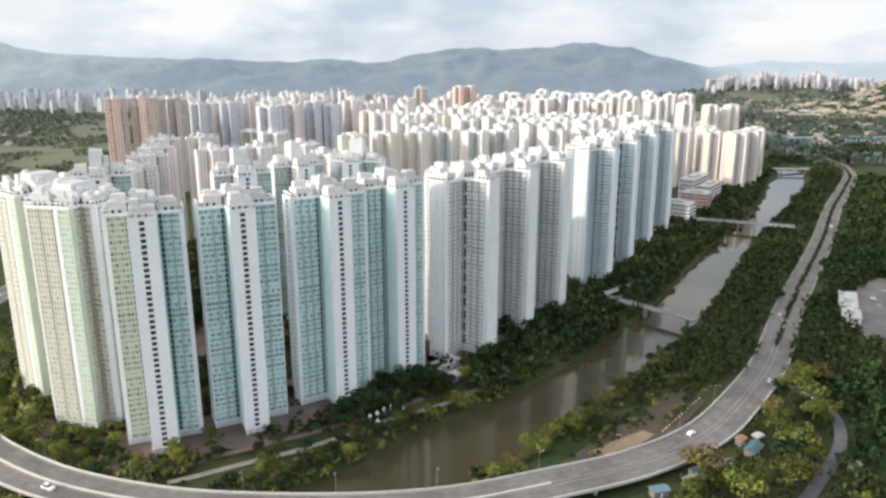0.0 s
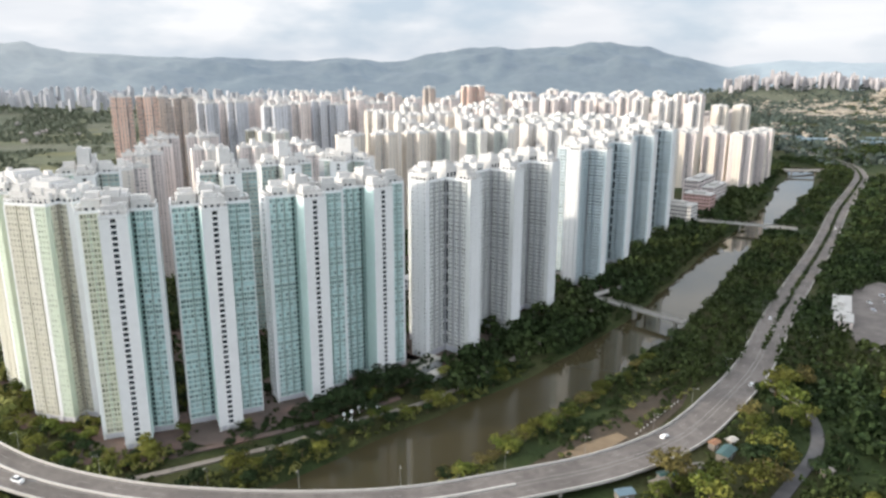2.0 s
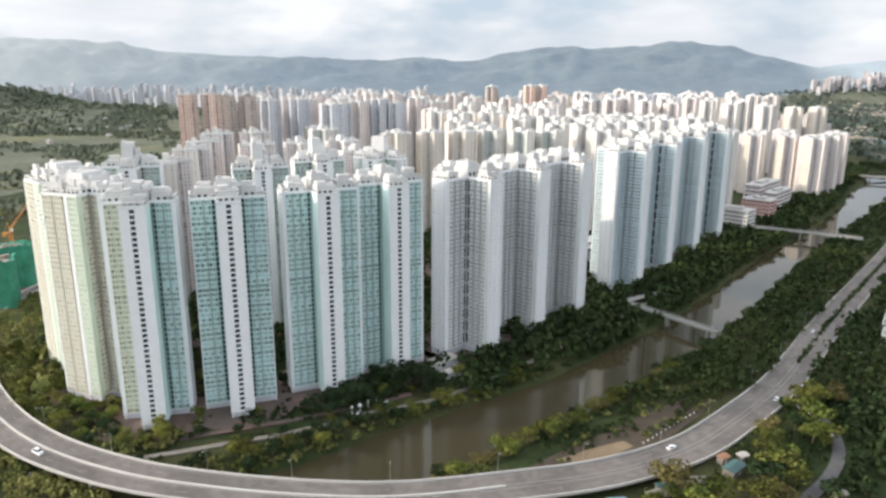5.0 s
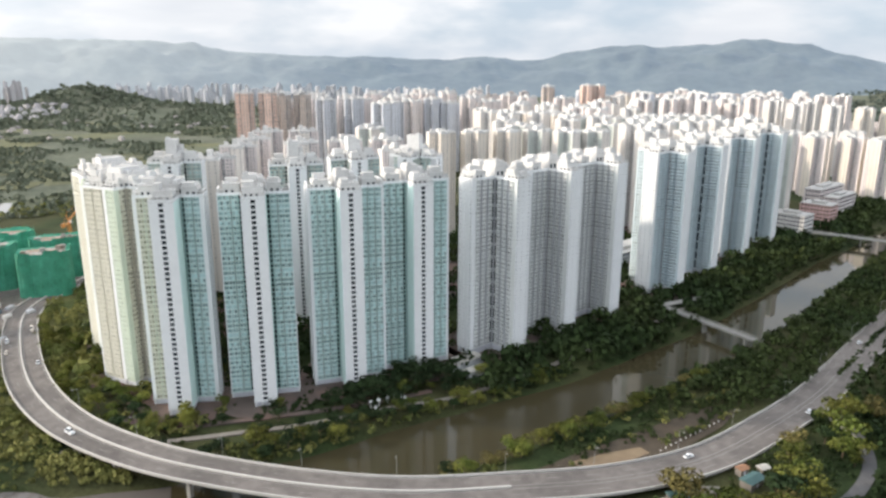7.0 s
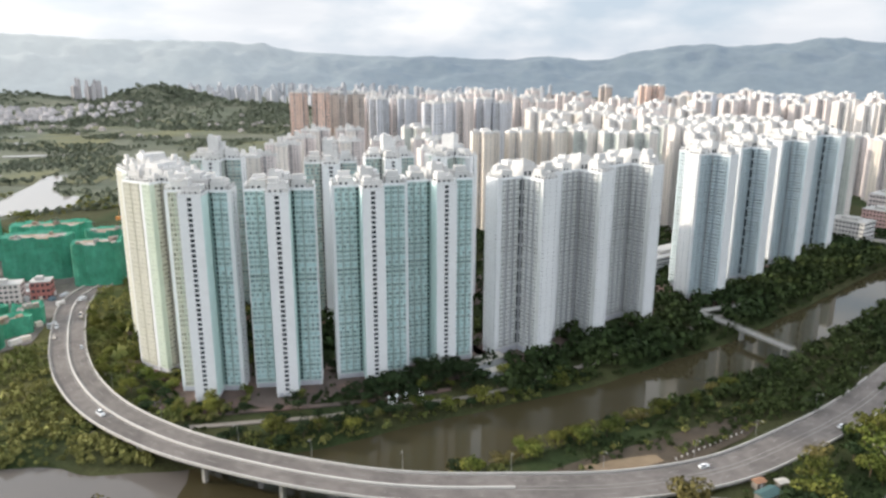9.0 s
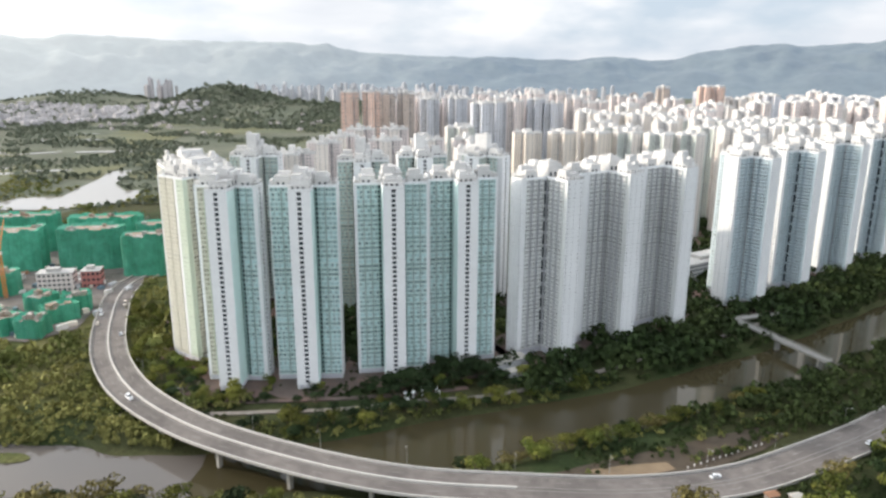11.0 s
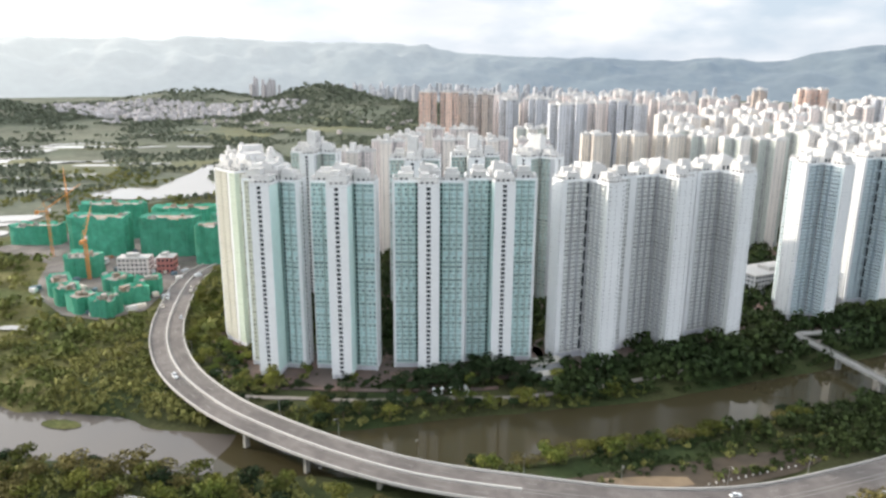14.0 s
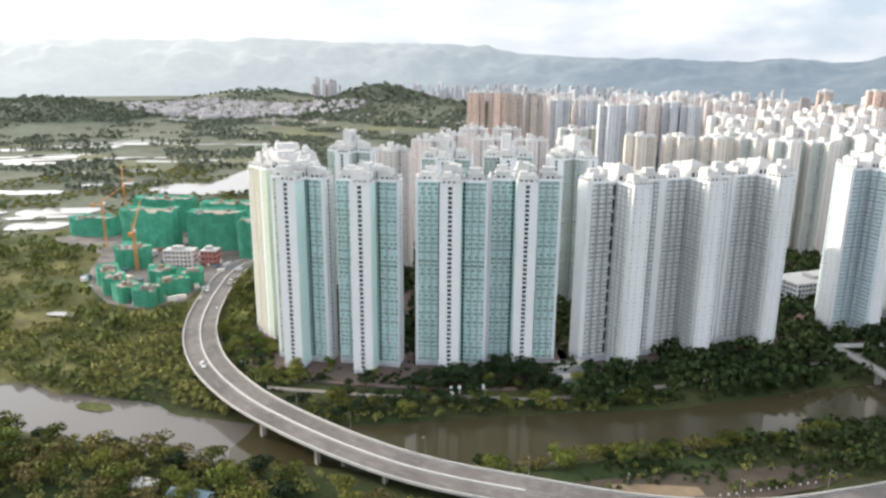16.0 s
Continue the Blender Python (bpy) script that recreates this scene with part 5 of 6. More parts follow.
# ---- islet in the lake ----
isl = Shape()
isl.poly([(-169 + 11 * math.cos(a) * 0.87 - 4.2 * math.sin(a) * 0.5, 185 + 11 * math.cos(a) * 0.35 + 4.2 * math.sin(a) * 0.87, 0.35) for a in np.arange(0, 2 * math.pi, 0.35)])
solid("islet", isl, ["marsh_grass"], "small low grassy islet in the lake", "ground", kind="structure")
r_isl = np.random.default_rng(71)
ia, ir = r_isl.uniform(0, 2 * math.pi, 60), np.sqrt(r_isl.uniform(0, 0.8, 60))
wood("islet_scrub", "low green scrub on the islet", [(-169 + ir * (11 * np.cos(ia) * 0.87 - 4.2 * np.sin(ia) * 0.5), 185 + ir * (11 * np.cos(ia) * 0.35 + 4.2 * np.sin(ia) * 0.87), r_isl.uniform(1.4, 2.2, 60))], 72, "scrub_leaf", 40, 0.2)

# ---- construction site ----
M["site_deck"] = material("site_deck", (0.26, 0.19, 0.14), 0.9, spread=0.35, scale=0.3, second=(0.33, 0.31, 0.29), second_scale=0.1)


def netted_block(x, y, turn, w, d, h, label, roof=True):
    """An unfinished building wrapped in green scaffold netting, with folds and floor bands."""
    body = thing("netted_building", label, "construction", "netted buildings")
    body.matrix_world = pose(x, y, 3.2, 0, 0, turn)
    s = Shape()
    rng = random.Random(int(x * 7 + y))
    around = 2 * (w + d)
    bays = max(8, 2 * int(around / 17))
    n = bays * 6
    ring = []
    for k in range(n):
        u = around * k / n
        if u < w:
            px, py, ox, oy = u - w / 2, -d / 2, 0, -1
        elif u < w + d:
            px, py, ox, oy = w / 2, u - w - d / 2, 1, 0
        elif u < 2 * w + d:
            px, py, ox, oy = w / 2 - (u - w - d), d / 2, 0, 1
        else:
            px, py, ox, oy = -w / 2, d / 2 - (u - 2 * w - d), -1, 0
        swell = 0.7 * abs(math.sin(math.pi * bays * k / n)) ** 0.55 - 0.6 + rng.uniform(-0.22, 0.22)
        corner = 1 - 0.14 * (abs(px) / (w / 2)) ** 5 * (abs(py) / (d / 2)) ** 5
        ring.append(((px + ox * swell) * corner, (py + oy * swell) * corner))
    levels = max(3, int(h / 6))
    step = [rng.uniform(-1.3, 1.5) for _ in range(bays)]
    rim = [h + step[k * bays // n] + rng.uniform(-0.3, 0.3) for k in range(n)]
    sway = [[rng.uniform(0.975, 1.01) for _ in range(n)] for _ in range(levels + 1)]
    for j in range(levels):
        for k in range(n):
            m = (k + 1) % n
            (xa, ya), (xb, yb) = ring[k], ring[m]
            a0, b0, a1, b1 = sway[j][k], sway[j][m], sway[j + 1][k], sway[j + 1][m]
            s.quad((xa * a0, ya * a0, rim[k] * j / levels), (xb * b0, yb * b0, rim[m] * j / levels), (xb * b1, yb * b1, rim[m] * (j + 1) / levels), (xa * a1, ya * a1, rim[k] * (j + 1) / levels))
    part("netting", s, ["net"], body, "bright green scaffold netting")
    s = Shape()
    s.box(-w / 2 + 2.8, -d / 2 + 2.8, 0, w / 2 - 2.8, d / 2 - 2.8, h - 1.6)
    for k in range(5):
        px, py = rng.uniform(-w / 2 + 3, w / 2 - 5), rng.uniform(-d / 2 + 3, d / 2 - 5)
        s.box(px, py, h - 1.6, px + rng.uniform(1.5, 4), py + rng.uniform(1.5, 4), h + rng.uniform(0.3, 1.8), 0)
    part("frame", s, ["site_deck"], body, "unfinished brown-grey concrete frame")
    s = Shape()
    for k in range(n):
        (xa, ya), (xb, yb) = ring[k], ring[(k + 1) % n]
        m = (k + 1) % n
        s.quad((xa * sway[-1][k], ya * sway[-1][k], rim[k]), (xb * sway[-1][m], yb * sway[-1][m], rim[m]), (xb * 0.74, yb * 0.74, h - 1.9), (xa * 0.74, ya * 0.74, h - 1.9))
    part("top_net", s, ["net"], body)
    if roof:
        s = Shape()
        for k in range(0, n, 2):
            s.beam((ring[k][0], ring[k][1], h - 0.5), (ring[k][0], ring[k][1], h + 1.4), 0.2)
        part("scaffolding", s, ["net"], body, kind="stuff")
    return body


for x, y, turn, w, d, h in ((-318, 412, 33, 34, 24, 33), (-372, 408, 32, 50, 24, 34), (-424, 376, 32, 50, 24, 34), (-505, 366, 30, 46, 20, 18), (-398, 446, 32, 60, 22, 33), (-470, 420, 32, 60, 22, 33), (-340, 452, 32, 40, 20, 32)):
    netted_block(x, y, turn, w, d, h, "large unfinished block wrapped in green scaffold netting")
for x, y, turn, w, d, h in ((-374, 328, 40, 26, 20, 18), (-348, 292, -28, 22, 16, 12), (-324, 283, -24, 20, 16, 12), (-300, 279, -10, 20, 16, 12), (-280, 283, 20, 17, 17, 12), (-288, 308, 65, 22, 15, 11), (-294, 326, 45, 18, 14, 12), (-318, 318, 10, 22, 14, 11)):
    netted_block(x, y, turn, w, d, h, "low unfinished block wrapped in green scaffold netting")


def tower_crane(x, y, h, turn, jib, lift):
    body = thing("tower_crane", "orange lattice tower crane on the building site", "crane", "tower cranes")
    body.matrix_world = pose(x, y, 3.2, 0, 0, turn)
    s = Shape()
    for sx in (-0.9, 0.9):
        for sy in (-0.9, 0.9):
            s.beam((sx, sy, 0), (sx, sy, h), 0.35)
    k = 0.0
    while k < h - 2:
        for a, b in (((-0.9, -0.9), (0.9, -0.9)), ((0.9, -0.9), (0.9, 0.9)), ((0.9, 0.9), (-0.9, 0.9)), ((-0.9, 0.9), (-0.9, -0.9))):
            s.beam((*a, k), (*b, k + 2), 0.16)
            s.beam((*a, k + 2), (*b, k + 2), 0.16)
        k += 2
    part("mast", s, ["crane"], body)
    s = Shape()
    tip = Vector((jib * math.cos(lift), 0, h + 2 + jib * math.sin(lift)))
    for o in ((0, 0.6, 0), (0, -0.6, 0), (0, 0, 1.1)):
        s.beam(Vector((0, 0, h + 2)) + Vector(o), tip, 0.28)
    n = 14
    for k in range(n):
        p = Vector((0, 0, h + 2)).lerp(tip, k / n)
        q = Vector((0, 0, h + 2)).lerp(tip, (k + 1) / n)
        f, g_ = 1 - k / n, 1 - (k + 1) / n
        s.beam(p + Vector((0, 0.6 * f, 0)), q + Vector((0, 0, 1.1 * g_)), 0.14)
        s.beam(p + Vector((0, -0.6 * f, 0)), q + Vector((0, 0, 1.1 * g_)), 0.14)
    part("jib", s, ["crane"], body)
    s = Shape()
    s.box(-9, -0.8, h, 1.8, 0.8, h + 0.6)
    s.box(-9, -1.1, h - 1.5, -6, 1.1, h + 1.2)
    s.beam((0, 0, h), (-2, 0, h + 8), 0.4)
    s.beam((-2, 0, h + 8), tip, 0.12)
    s.beam((-2, 0, h + 8), (-8, 0, h + 0.6), 0.12)
    part("counterweight", s, ["crane"], body)
    s = Shape()
    s.box(0.9, -1.0, h, 2.8, 1.0, h + 2.2)
    part("cab", s, ["white_wall"], body)
    return body


tower_crane(-448, 345, 40, 60, 34, radians(35))
tower_crane(-360, 322, 32, 130, 30, radians(42))
tower_crane(-545, 420, 36, 150, 38, radians(30))
tower_crane(-345, 470, 38, 100, 36, radians(25))


M["rose_wall"] = material("rose_wall", (0.58, 0.38, 0.35), 0.8, spread=0.15)


def low_block(name, x, y, turn, w, d, h, paint, label, floors):
    body = thing(name, label, "building")
    body.matrix_world = pose(x, y, 3.2, 0, 0, turn)
    s, g = Shape(), Shape()
    st = h / floors
    s.box(-w / 2, -d / 2, 0, w / 2, d / 2, h)
    part("wall", s, [paint], body)
    r = Shape()
    r.box(-w / 2 - 0.3, -d / 2 - 0.3, h, w / 2 + 0.3, d / 2 + 0.3, h + 0.6, 0)
    r.box(-w / 4, -d / 4, h + 0.6, w / 8, d / 5, h + 3.2, 0)
    part("roof", r, ["roof"], body)
    for f in range(floors):
        g = Shape()
        z = f * st + st * 0.35
        for k in range(max(2, int(w / 3.2))):
            u = -w / 2 + 1.0 + k * 3.2
            for yy in (-d / 2 - 0.06, d / 2 + 0.06):
                g.box(u, yy - 0.05, z, u + 1.9, yy + 0.05, z + st * 0.45)
        for k in range(max(1, int(d / 3.2))):
            u = -d / 2 + 1.0 + k * 3.2
            for xx in (-w / 2 - 0.06, w / 2 + 0.06):
                g.box(xx - 0.05, u, z, xx + 0.05, u + 1.9, z + st * 0.45)
        part("glazing", g, ["glass"], body, kind="stuff")
    return body


low_block("site_office", -345, 352, 35, 24, 12, 14, "tan_wall", "pinkish-grey low site building with flat roof", 4)
low_block("site_office", -362, 362, 35, 16, 10, 9, "stone_wall", "pale grey low site building with flat roof", 3)
low_block("site_hall", -329, 369, 35, 13, 12, 13, "brick_red", "red-walled low building beside the site road", 3)
low_block("site_office", -395, 350, 25, 18, 10, 5, "stone_wall", "pale grey site cabins stacked beside the cranes", 2)
low_block("school", 292, 798, 55, 22, 30, 23, "rose_wall", "pink and white low school building beside the river", 6)
low_block("school", 326, 848, 55, 56, 14, 25, "pink_wall", "pale pinkish low school block beside the river", 6)
low_block("school", 318, 880, 55, 70, 18, 29, "pink_wall", "pale pinkish low school block", 6)
low_block("shopping_block", 255, 752, 55, 24, 34, 20, "stone_wall", "pale grey low commercial block beside the bridge", 5)
low_block("shopping_block", 20, 520, 55, 110, 30, 14, "grey_wall", "low grey estate shopping block between towers", 4)
low_block("car_park_block", 92, 590, 55, 80, 24, 16, "grey_wall", "low grey open car park block between towers", 5)
low_block("warehouse", 281, 462, -28, 11, 38, 6, "white_wall", "white and orange roadside warehouse", 2)
low_block("warehouse", 267, 433, -28, 11, 18, 6, "tan_wall", "brown-roofed roadside warehouse with plain walls", 2)


M["rust_roof"] = material("rust_roof", (0.27, 0.14, 0.08), 0.8, spread=0.3)


def hut(x, y, turn, w, d, h, paint, roof, label):
    body = thing("hut", label, "hut", "roadside huts")
    body.matrix_world = pose(x, y, 3.5, 0, 0, turn)
    s = Shape()
    s.box(-w / 2, -d / 2, -0.6, w / 2, d / 2, h)
    part("wall", s, [paint], body)
    r = Shape()
    e = 0.5
    a, b, c, f = (-w / 2 - e, -d / 2 - e, h), (w / 2 + e, -d / 2 - e, h), (w / 2 + e, d / 2 + e, h), (-w / 2 - e, d / 2 + e, h)
    p, q = (-w / 2 - e, 0, h + d * 0.22), (w / 2 + e, 0, h + d * 0.22)
    r.quad(a, b, q, p)
    r.quad(c, f, p, q)
    r.poly([b, c, q])
    r.poly([f, a, p])
    r.quad(f, c, b, a)
    part("roof", r, [roof], body)
    s = Shape()
    s.box(-0.5, -d / 2 - 0.08, 0, 0.5, -d / 2 - 0.01, 2.0)
    part("door", s, ["slate_wall"], body)
    return body


for x, y, turn, w, d, paint, roof, lab in ((134, 271, 48, 9, 5, "worn_concrete", "teal_roof", "hut with a faded teal tarpaulin roof"), (131.5, 278.5, 40, 4.2, 3, "worn_concrete", "rust_roof", "small hut with an orange-brown roof"), (140, 281, 35, 4, 3, "worn_concrete", "concrete", "small pale grey hut among trees"),
                                           (104, 253, 20, 7, 4, "worn_concrete", "teal_roof", "hut with a blue-green roof among trees"), (84, 240, 15, 6.5, 4, "worn_concrete", "blue_roof", "hut with a pale blue roof beside the viaduct"), (100, 247, 30, 8, 5, "worn_concrete", "worn_concrete", "grey shed beneath the viaduct"),
                                           (117, 259, 10, 7, 4, "worn_concrete", "worn_concrete", "grey shed among trees"), (236, 409, 20, 6, 4, "white_wall", "white_wall", "small white hut beyond the road"), (170, 258, 10, 4, 3, "worn_concrete", "worn_concrete", "small grey hut beside the slip road"),
                                           (-60, 165, 20, 16, 6, "grey_wall", "blue_roof", "long shed with a blue roof near the shore"), (-82, 158, 20, 12, 6, "grey_wall", "roof", "long grey-roofed shed near the shore")):
    hut(x, y, turn, w, d, 3.0, paint, roof, lab)

# ---- far town, ponds ----


# grey-blue wall tint puts the haze before the far rows into their colour
M["town_hazed"] = material("town_hazed_wall", (0.41, 0.42, 0.45), 0.85, spread=0.12, scale=0.02, per_island=0.2)
M["town_pale"] = material("town_pale_wall", (0.46, 0.44, 0.45), 0.85, spread=0.12, scale=0.02, per_island=0.2)


def far_town(name, label, region, count, low, high, wide, seed, mat="town"):
    s = Shape()
    r = random.Random(seed)
    x0, y0, x1, y1 = region
    spots = [(r.uniform(x0, x1), r.uniform(y0, y1)) for _ in range(count)]
    feet = ground_height(np.array([p for p, _ in spots]), np.array([q for _, q in spots]))
    for (x, y), base in zip(spots, feet):
        h = r.uniform(low, high)
        w, d = r.uniform(*wide), r.uniform(*wide)
        s.box(-w / 2, -d / 2, base - 5, w / 2, d / 2, base + h, 0, r.uniform(0, 3), (x, y), bottom=False)
        s.box(-w / 4, -d / 4, base + h, w / 5, d / 5, base + 2 + h * 1.04, 0, r.uniform(0, 3), (x, y), bottom=False)
    return solid(name, s, [mat], label, "town", kind="stuff")


far_town("far_town", "distant pale low town houses on the plain", (-2500, 1150, -1560, 1960), 560, 5, 15, (9, 22), 41, "town_pale")
far_town("far_town", "distant pale village houses below the hill", (-1500, 1300, -900, 1900), 34, 4, 8, (7, 13), 42)
far_town("far_town", "distant cluster of pale tower blocks", (-2300, 2300, -2150, 2420), 16, 45, 88, (9, 15), 43, "town_pale")
far_town("far_town", "distant row of pale tower blocks below the hills", (-2150, 2550, -450, 3300), 300, 22, 76, (10, 19), 44, "town_hazed")
far_town("far_town", "distant pale pinkish estate blocks below the mountains", (1250, 3360, 2060, 3480), 190, 34, 58, (9, 17), 45, "town_pale")
far_town("far_town", "distant low pale village houses on the plain", (1130, 2330, 2050, 2860), 420, 3, 5, (16, 44), 46, "village")
far_town("far_town", "distant low pale houses at the foot of the hills", (1200, 2850, 1900, 3250), 150, 4, 9, (9, 26), 49, "village")
far_town("far_town", "scattered low pale sheds among trees on the plain", (760, 1480, 1300, 2100), 70, 4, 8, (12, 26), 48, "village")
far_town("far_town", "distant mixed blocks behind the estate", (-350, 1650, 700, 2900), 260, 20, 70, (18, 36), 47)
s = Shape()
for x, y, w, d in ((830, 1632, 36, 22), (925, 1570, 30, 18), (1000, 1660, 46, 9), (800, 1700, 30, 6)):
    s.box(-w, -d, 2, w, d, 10, 0, radians(-8), (x, y))
solid("shed_roofs", s, ["blue_roof"], "long pale blue shed roofs on the plain", "shed", kind="stuff")


def pond(x, y, rx, ry, turn, seed):
    r = random.Random(seed)
    s = Shape()
    pts = []
    for k in range(18):
        a = 2 * math.pi * k / 18
        e = 0.55
        u = abs(math.cos(a)) ** e * math.copysign(rx, math.cos(a)) * r.uniform(0.85, 1.05)
        v = abs(math.sin(a)) ** e * math.copysign(ry, math.sin(a)) * r.uniform(0.8, 1.05)
        pts.append((x + u * math.cos(turn) - v * math.sin(turn), y + u * math.sin(turn) + v * math.cos(turn), 4.35))
    s.poly(pts)
    return solid("pond", s, ["pond"], "shallow pond reflecting the pale sky", "water", kind="structure")


for k, (x, y, rx, ry, turn) in enumerate(PONDS):
    pond(x, y, rx, ry, turn, 60 + k)

r_field = random.Random(77)
for k in range(70):
    x, y = r_field.uniform(-1900, -430), r_field.uniform(470, 1900)
    w, d, a = r_field.uniform(40, 130), r_field.uniform(25, 70), r_field.uniform(0.4, 0.9)
    f = Shape()
    c_, s_ = math.cos(a), math.sin(a)
    f.poly([(x + u * c_ - v * s_, y + u * s_ + v * c_, 4.05 + 0.003 * k) for u, v in ((-w, -d), (w * 0.9, -d), (w, d * 0.85), (-w * 0.85, d))])
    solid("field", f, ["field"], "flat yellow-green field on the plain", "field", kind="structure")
fill = Shape()
fill.poly([(x, y, 4.4) for x, y in POND_EDGE])
solid("pond", fill, ["pond"], "wide pale shallow pond beside the building site", "water", kind="structure")

# ---- vehicles, lamps, small things ----


def car(x, y, turn, z, paint, label, long=4.4, tall=1.5):
    body = thing("car", label, "car", "cars on the roads")
    body.matrix_world = pose(x, y, z, 0, 0, turn)
    s = Shape()
    w = 0.9
    s.box(-long / 2, -w, 0.35, long / 2, w, tall * 0.62)
    part("body", s, [paint], body)
    c = Shape()
    z0, z1 = tall * 0.62, tall
    lo = [(-long * 0.36, -w + 0.06, z0), (long * 0.25, -w + 0.06, z0), (long * 0.25, w - 0.06, z0), (-long * 0.36, w - 0.06, z0)]
    hi = [(-long * 0.30, -w + 0.2, z1), (long * 0.10, -w + 0.2, z1), (long * 0.10, w - 0.2, z1), (-long * 0.30, w - 0.2, z1)]
    c.poly(hi, 1)
    for k in range(4):
        c.quad(lo[k], lo[(k + 1) % 4], hi[(k + 1) % 4], hi[k], 0)
    part("cabin", c, ["glass", paint], body)
    for px in (-long * 0.3, long * 0.3):
        for py in (-w, w - 0.2):
            t = Shape()
            n = 10
            a = [(px + 0.33 * math.cos(2 * math.pi * k / n), 0.33 + 0.33 * math.sin(2 * math.pi * k / n)) for k in range(n)]
            t.poly([(q, py, r) for q, r in a])
            t.poly([(q, py + 0.2, r) for q, r in a[::-1]])
            for k in range(n):
                t.quad((a[k][0], py + 0.2, a[k][1]), (a[(k + 1) % n][0], py + 0.2, a[(k + 1) % n][1]), (a[(k + 1) % n][0], py, a[(k + 1) % n][1]), (a[k][0], py, a[k][1]))
            part("wheel", t, ["slate_wall"], body)
    return body


def on_road(px, py, off):
    n = sides(ROAD)
    k = int(((ROAD[:, :2] - (px, py)) ** 2).sum(1).argmin())
    return ROAD[k, 0] + n[k, 0] * off, ROAD[k, 1] + n[k, 1] * off, math.degrees(math.atan2(n[k, 1], n[k, 0])) - 90, ROAD[k, 2] + 0.06


for px, py, off, paint, lab, long, tall in ((-150, 238, -4, "white_wall", "white van on the viaduct", 5.5, 2.3), (112, 280, 4, "white_wall", "white car on the road", 4.4, 1.5), (-272, 338, 6.5, "beige_wall", "yellow lorry at the roadside", 7.5, 2.8),
                                            (-262, 326, -6.5, "white_wall", "white van parked at the roadside", 5.2, 2.2), (-245, 308, -7, "beige_wall", "yellow car parked at the roadside", 4.4, 1.6),
                                            (-226, 290, 7, "grey_wall", "grey car parked at the roadside", 4.4, 1.5), (170, 345, -5, "white_wall", "white car on the road", 4.4, 1.5),
                                            (230, 440, 4, "white_wall", "white car on the road", 4.4, 1.5), (400, 715, -4, "white_wall", "white van on the road", 5.4, 2.2)):
    x, y, a, z = on_road(px, py, off)
    car(x, y, a, z, paint, lab, long, tall)
for k in range(9):
    car(300 + 9 * (k % 5) + 3 * (k % 2), 430 + 16 * (k // 2), 55 + 6 * k, 4.05, ("white_wall", "grey_wall", "slate_wall")[k % 3], "car parked in the open yard")


def lamp_post(px, py, off):
    x, y, a, z = on_road(px, py, off)
    body = thing("street_lamp", "slim grey street lamp on the viaduct edge", "lamp", "street lamps")
    body.matrix_world = pose(x, y, z, 0, 0, a)
    s = Shape()
    s.prism(0, 0, -0.5, 9.5, 0.10, 0.06, 8)
    s.beam((0, 0, 9.4), (0, -math.copysign(2.0, off), 9.9), 0.09)
    part("pole", s, ["bridge_concrete"], body)
    s = Shape()
    s.box(-0.2, -math.copysign(2.4, off) - 0.4, 9.8, 0.2, -math.copysign(2.4, off) + 0.4, 9.98)
    part("lamp_head", s, ["bridge_concrete"], body)


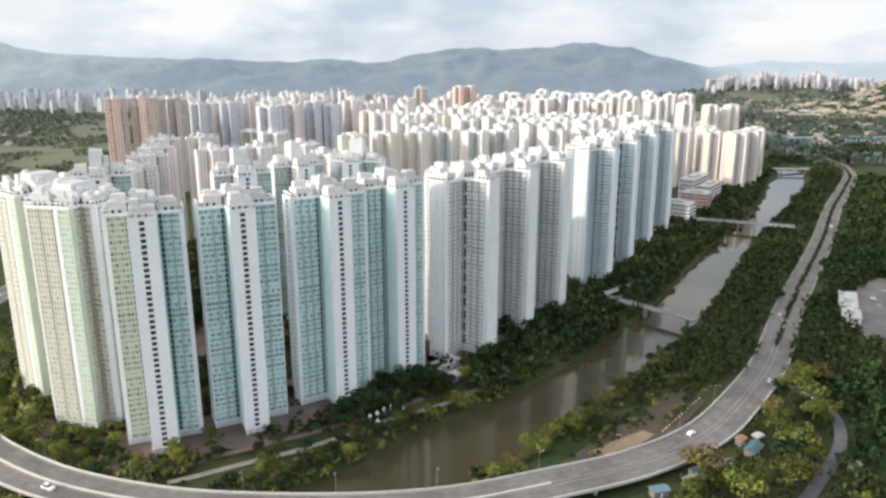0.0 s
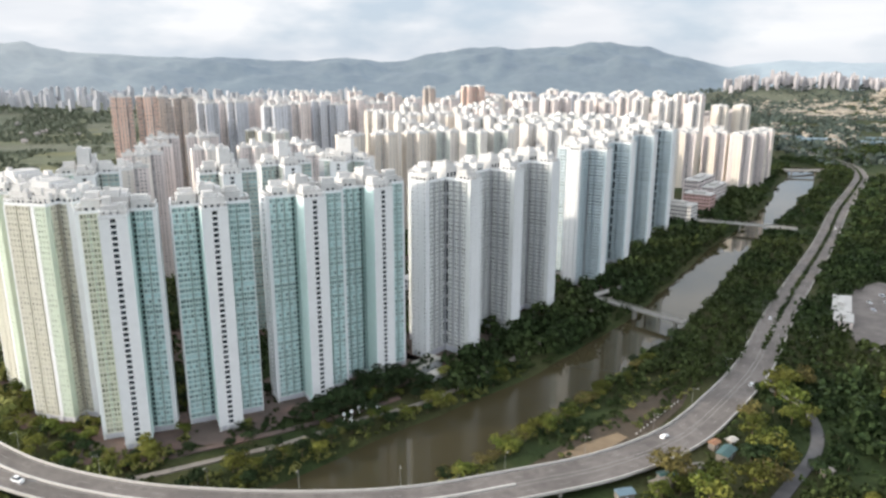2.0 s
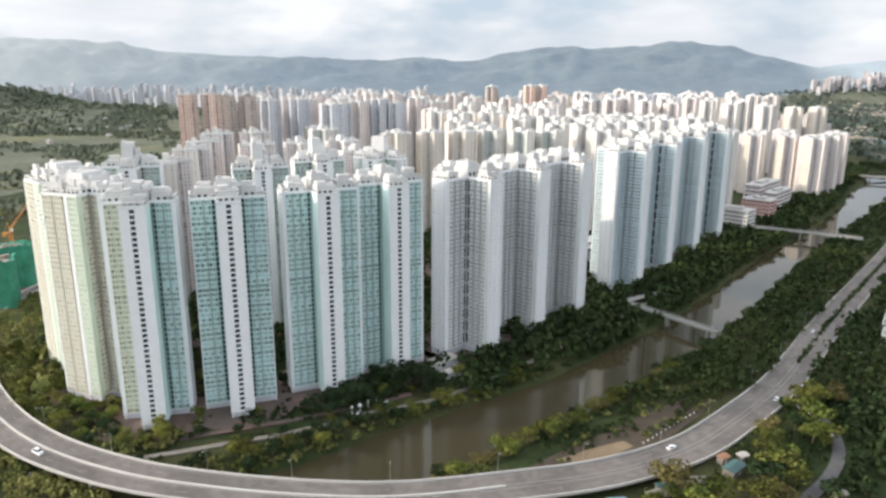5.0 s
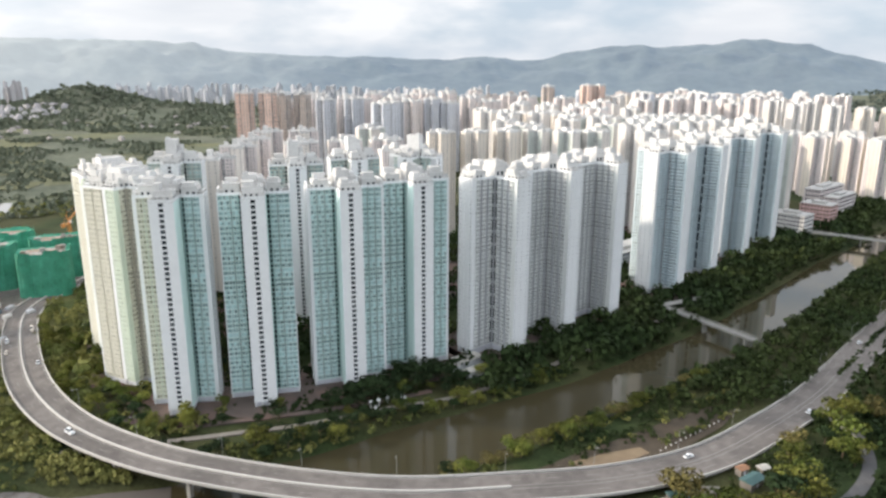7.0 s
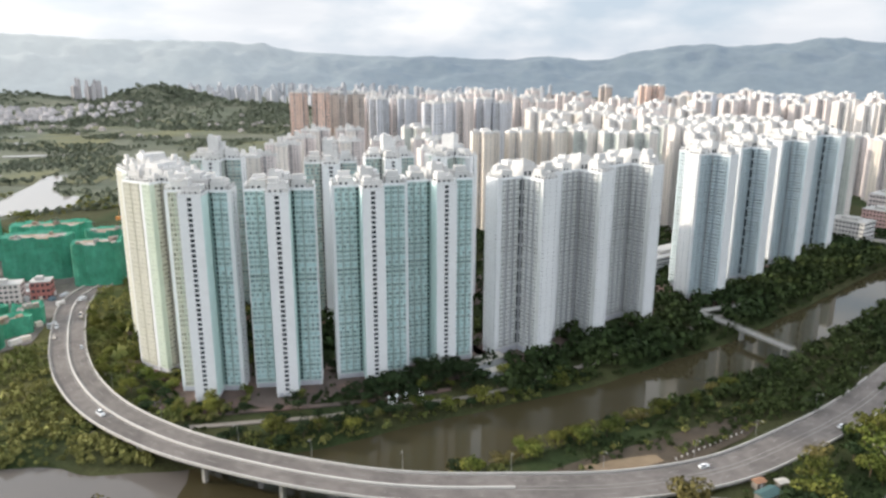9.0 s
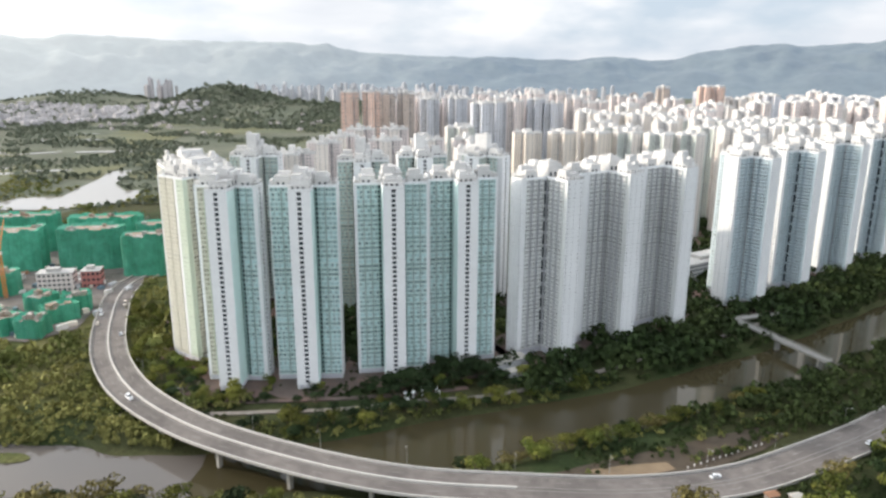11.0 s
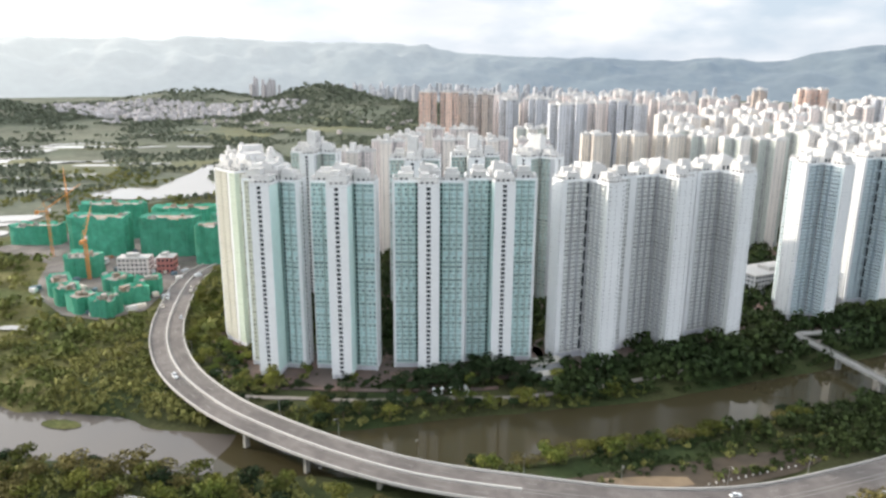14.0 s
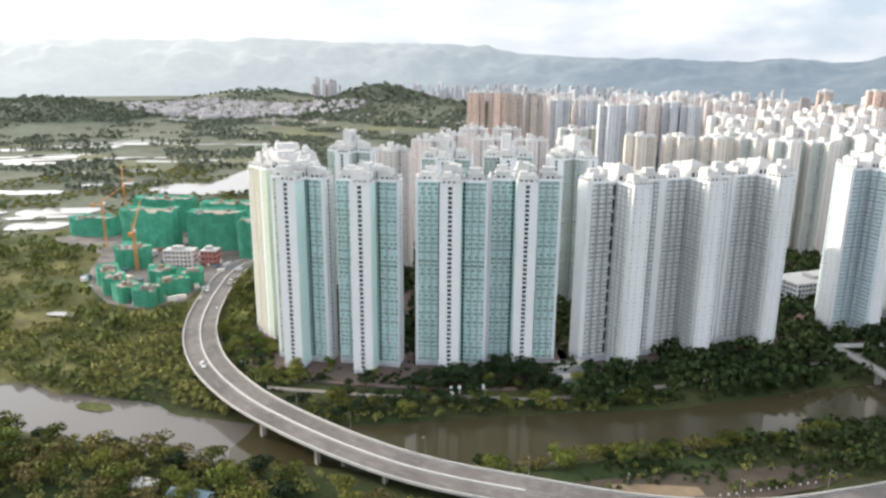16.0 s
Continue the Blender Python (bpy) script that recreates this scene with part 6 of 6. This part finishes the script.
for px, py in ((-165, 247), (-120, 229), (-78, 222), (-38, 221), (2, 226), (40, 239), (78, 256), (112, 280), (142, 311), (170, 346), (200, 392), (232, 445), (264, 498)):
    lamp_post(px, py, 9.8)
for k in range(13):
    f = k / 12
    s = Shape()
    x, y = 100.5 + 28 * f, 289 + 32.5 * f
    s.prism(x, y, 3.0, 4.4, 0.38, 0.34, 8)
    s.prism(x, y, 4.4, 4.6, 0.34, 0.15, 8)
    solid("bollard", s, ["barrier"], "white painted concrete roadside bollard", "bollard", "roadside bollards")
for k, (x, y) in enumerate(((-34, 298), (-31, 301), (-28, 305), (-25, 308), (-22, 309), (-19, 306), (-30, 293))):
    s = Shape()
    s.prism(x, y, 3.4, 6.4, 0.5, 0.35, 8)
    s.prism(x, y, 6.4, 7.6, 1.1, 0.2, 8)
    solid("garden_sculpture", s, ["white_wall"], "white garden post with a pointed cap on the plaza", "sculpture", "plaza posts")
for k, (x, y, w, d, h) in enumerate(((2, 358, 16, 8, 4.5), (8, 347, 12, 5, 3.0), (-4, 350, 8, 6, 3.4))):
    s = Shape()
    s.box(-w / 2, -d / 2, 2.5, w / 2, d / 2, 3.6 + h, 0, radians(50), (x, y))
    s.box(-w / 2 - 0.4, -d / 2 - 0.4, 3.6 + h, w / 2 + 0.4, d / 2 + 0.4, 4.0 + h, 1, radians(50), (x, y))
    solid("pavilion", s, ["grey_wall", "concrete"], "low pale grey flat-roofed pavilion beside the towers", "pavilion", "estate pavilions")

# ---- building-site clutter ----
r_site = random.Random(91)
SITE_PAINTS = (("stone_wall", "pale grey steel site cabin"), ("rust_roof", "rusty brown steel container"), ("blue_roof", "pale blue steel container"), ("grey_wall", "grey stacked formwork on the earth"), ("beige_wall", "yellowish stacked timber on the earth"))
for k in range(64):
    x, y = r_site.uniform(-440, -265), r_site.uniform(268, 395)
    paint, lab = r_site.choice(SITE_PAINTS)
    s = Shape()
    w, d, h = r_site.uniform(3, 8), r_site.uniform(2, 3.5), r_site.uniform(1.2, 3.2)
    if not inside(np.array([x]), np.array([y]), SITE)[0]:
        continue
    a = r_site.uniform(0, 3.1)
    s.box(-w / 2, -d / 2, 3.6, w / 2, d / 2, 4.0 + h, 0, a, (x, y))
    s.box(-w / 2 + 0.2, -d / 2 + 0.2, 4.0 + h, w / 2 - 0.2, d / 2 - 0.2, 4.15 + h, 0, a, (x, y))
    solid("site_cabin" if "cabin" in lab or "container" in lab else "formwork", s, [paint], lab, "site equipment", "site equipment")
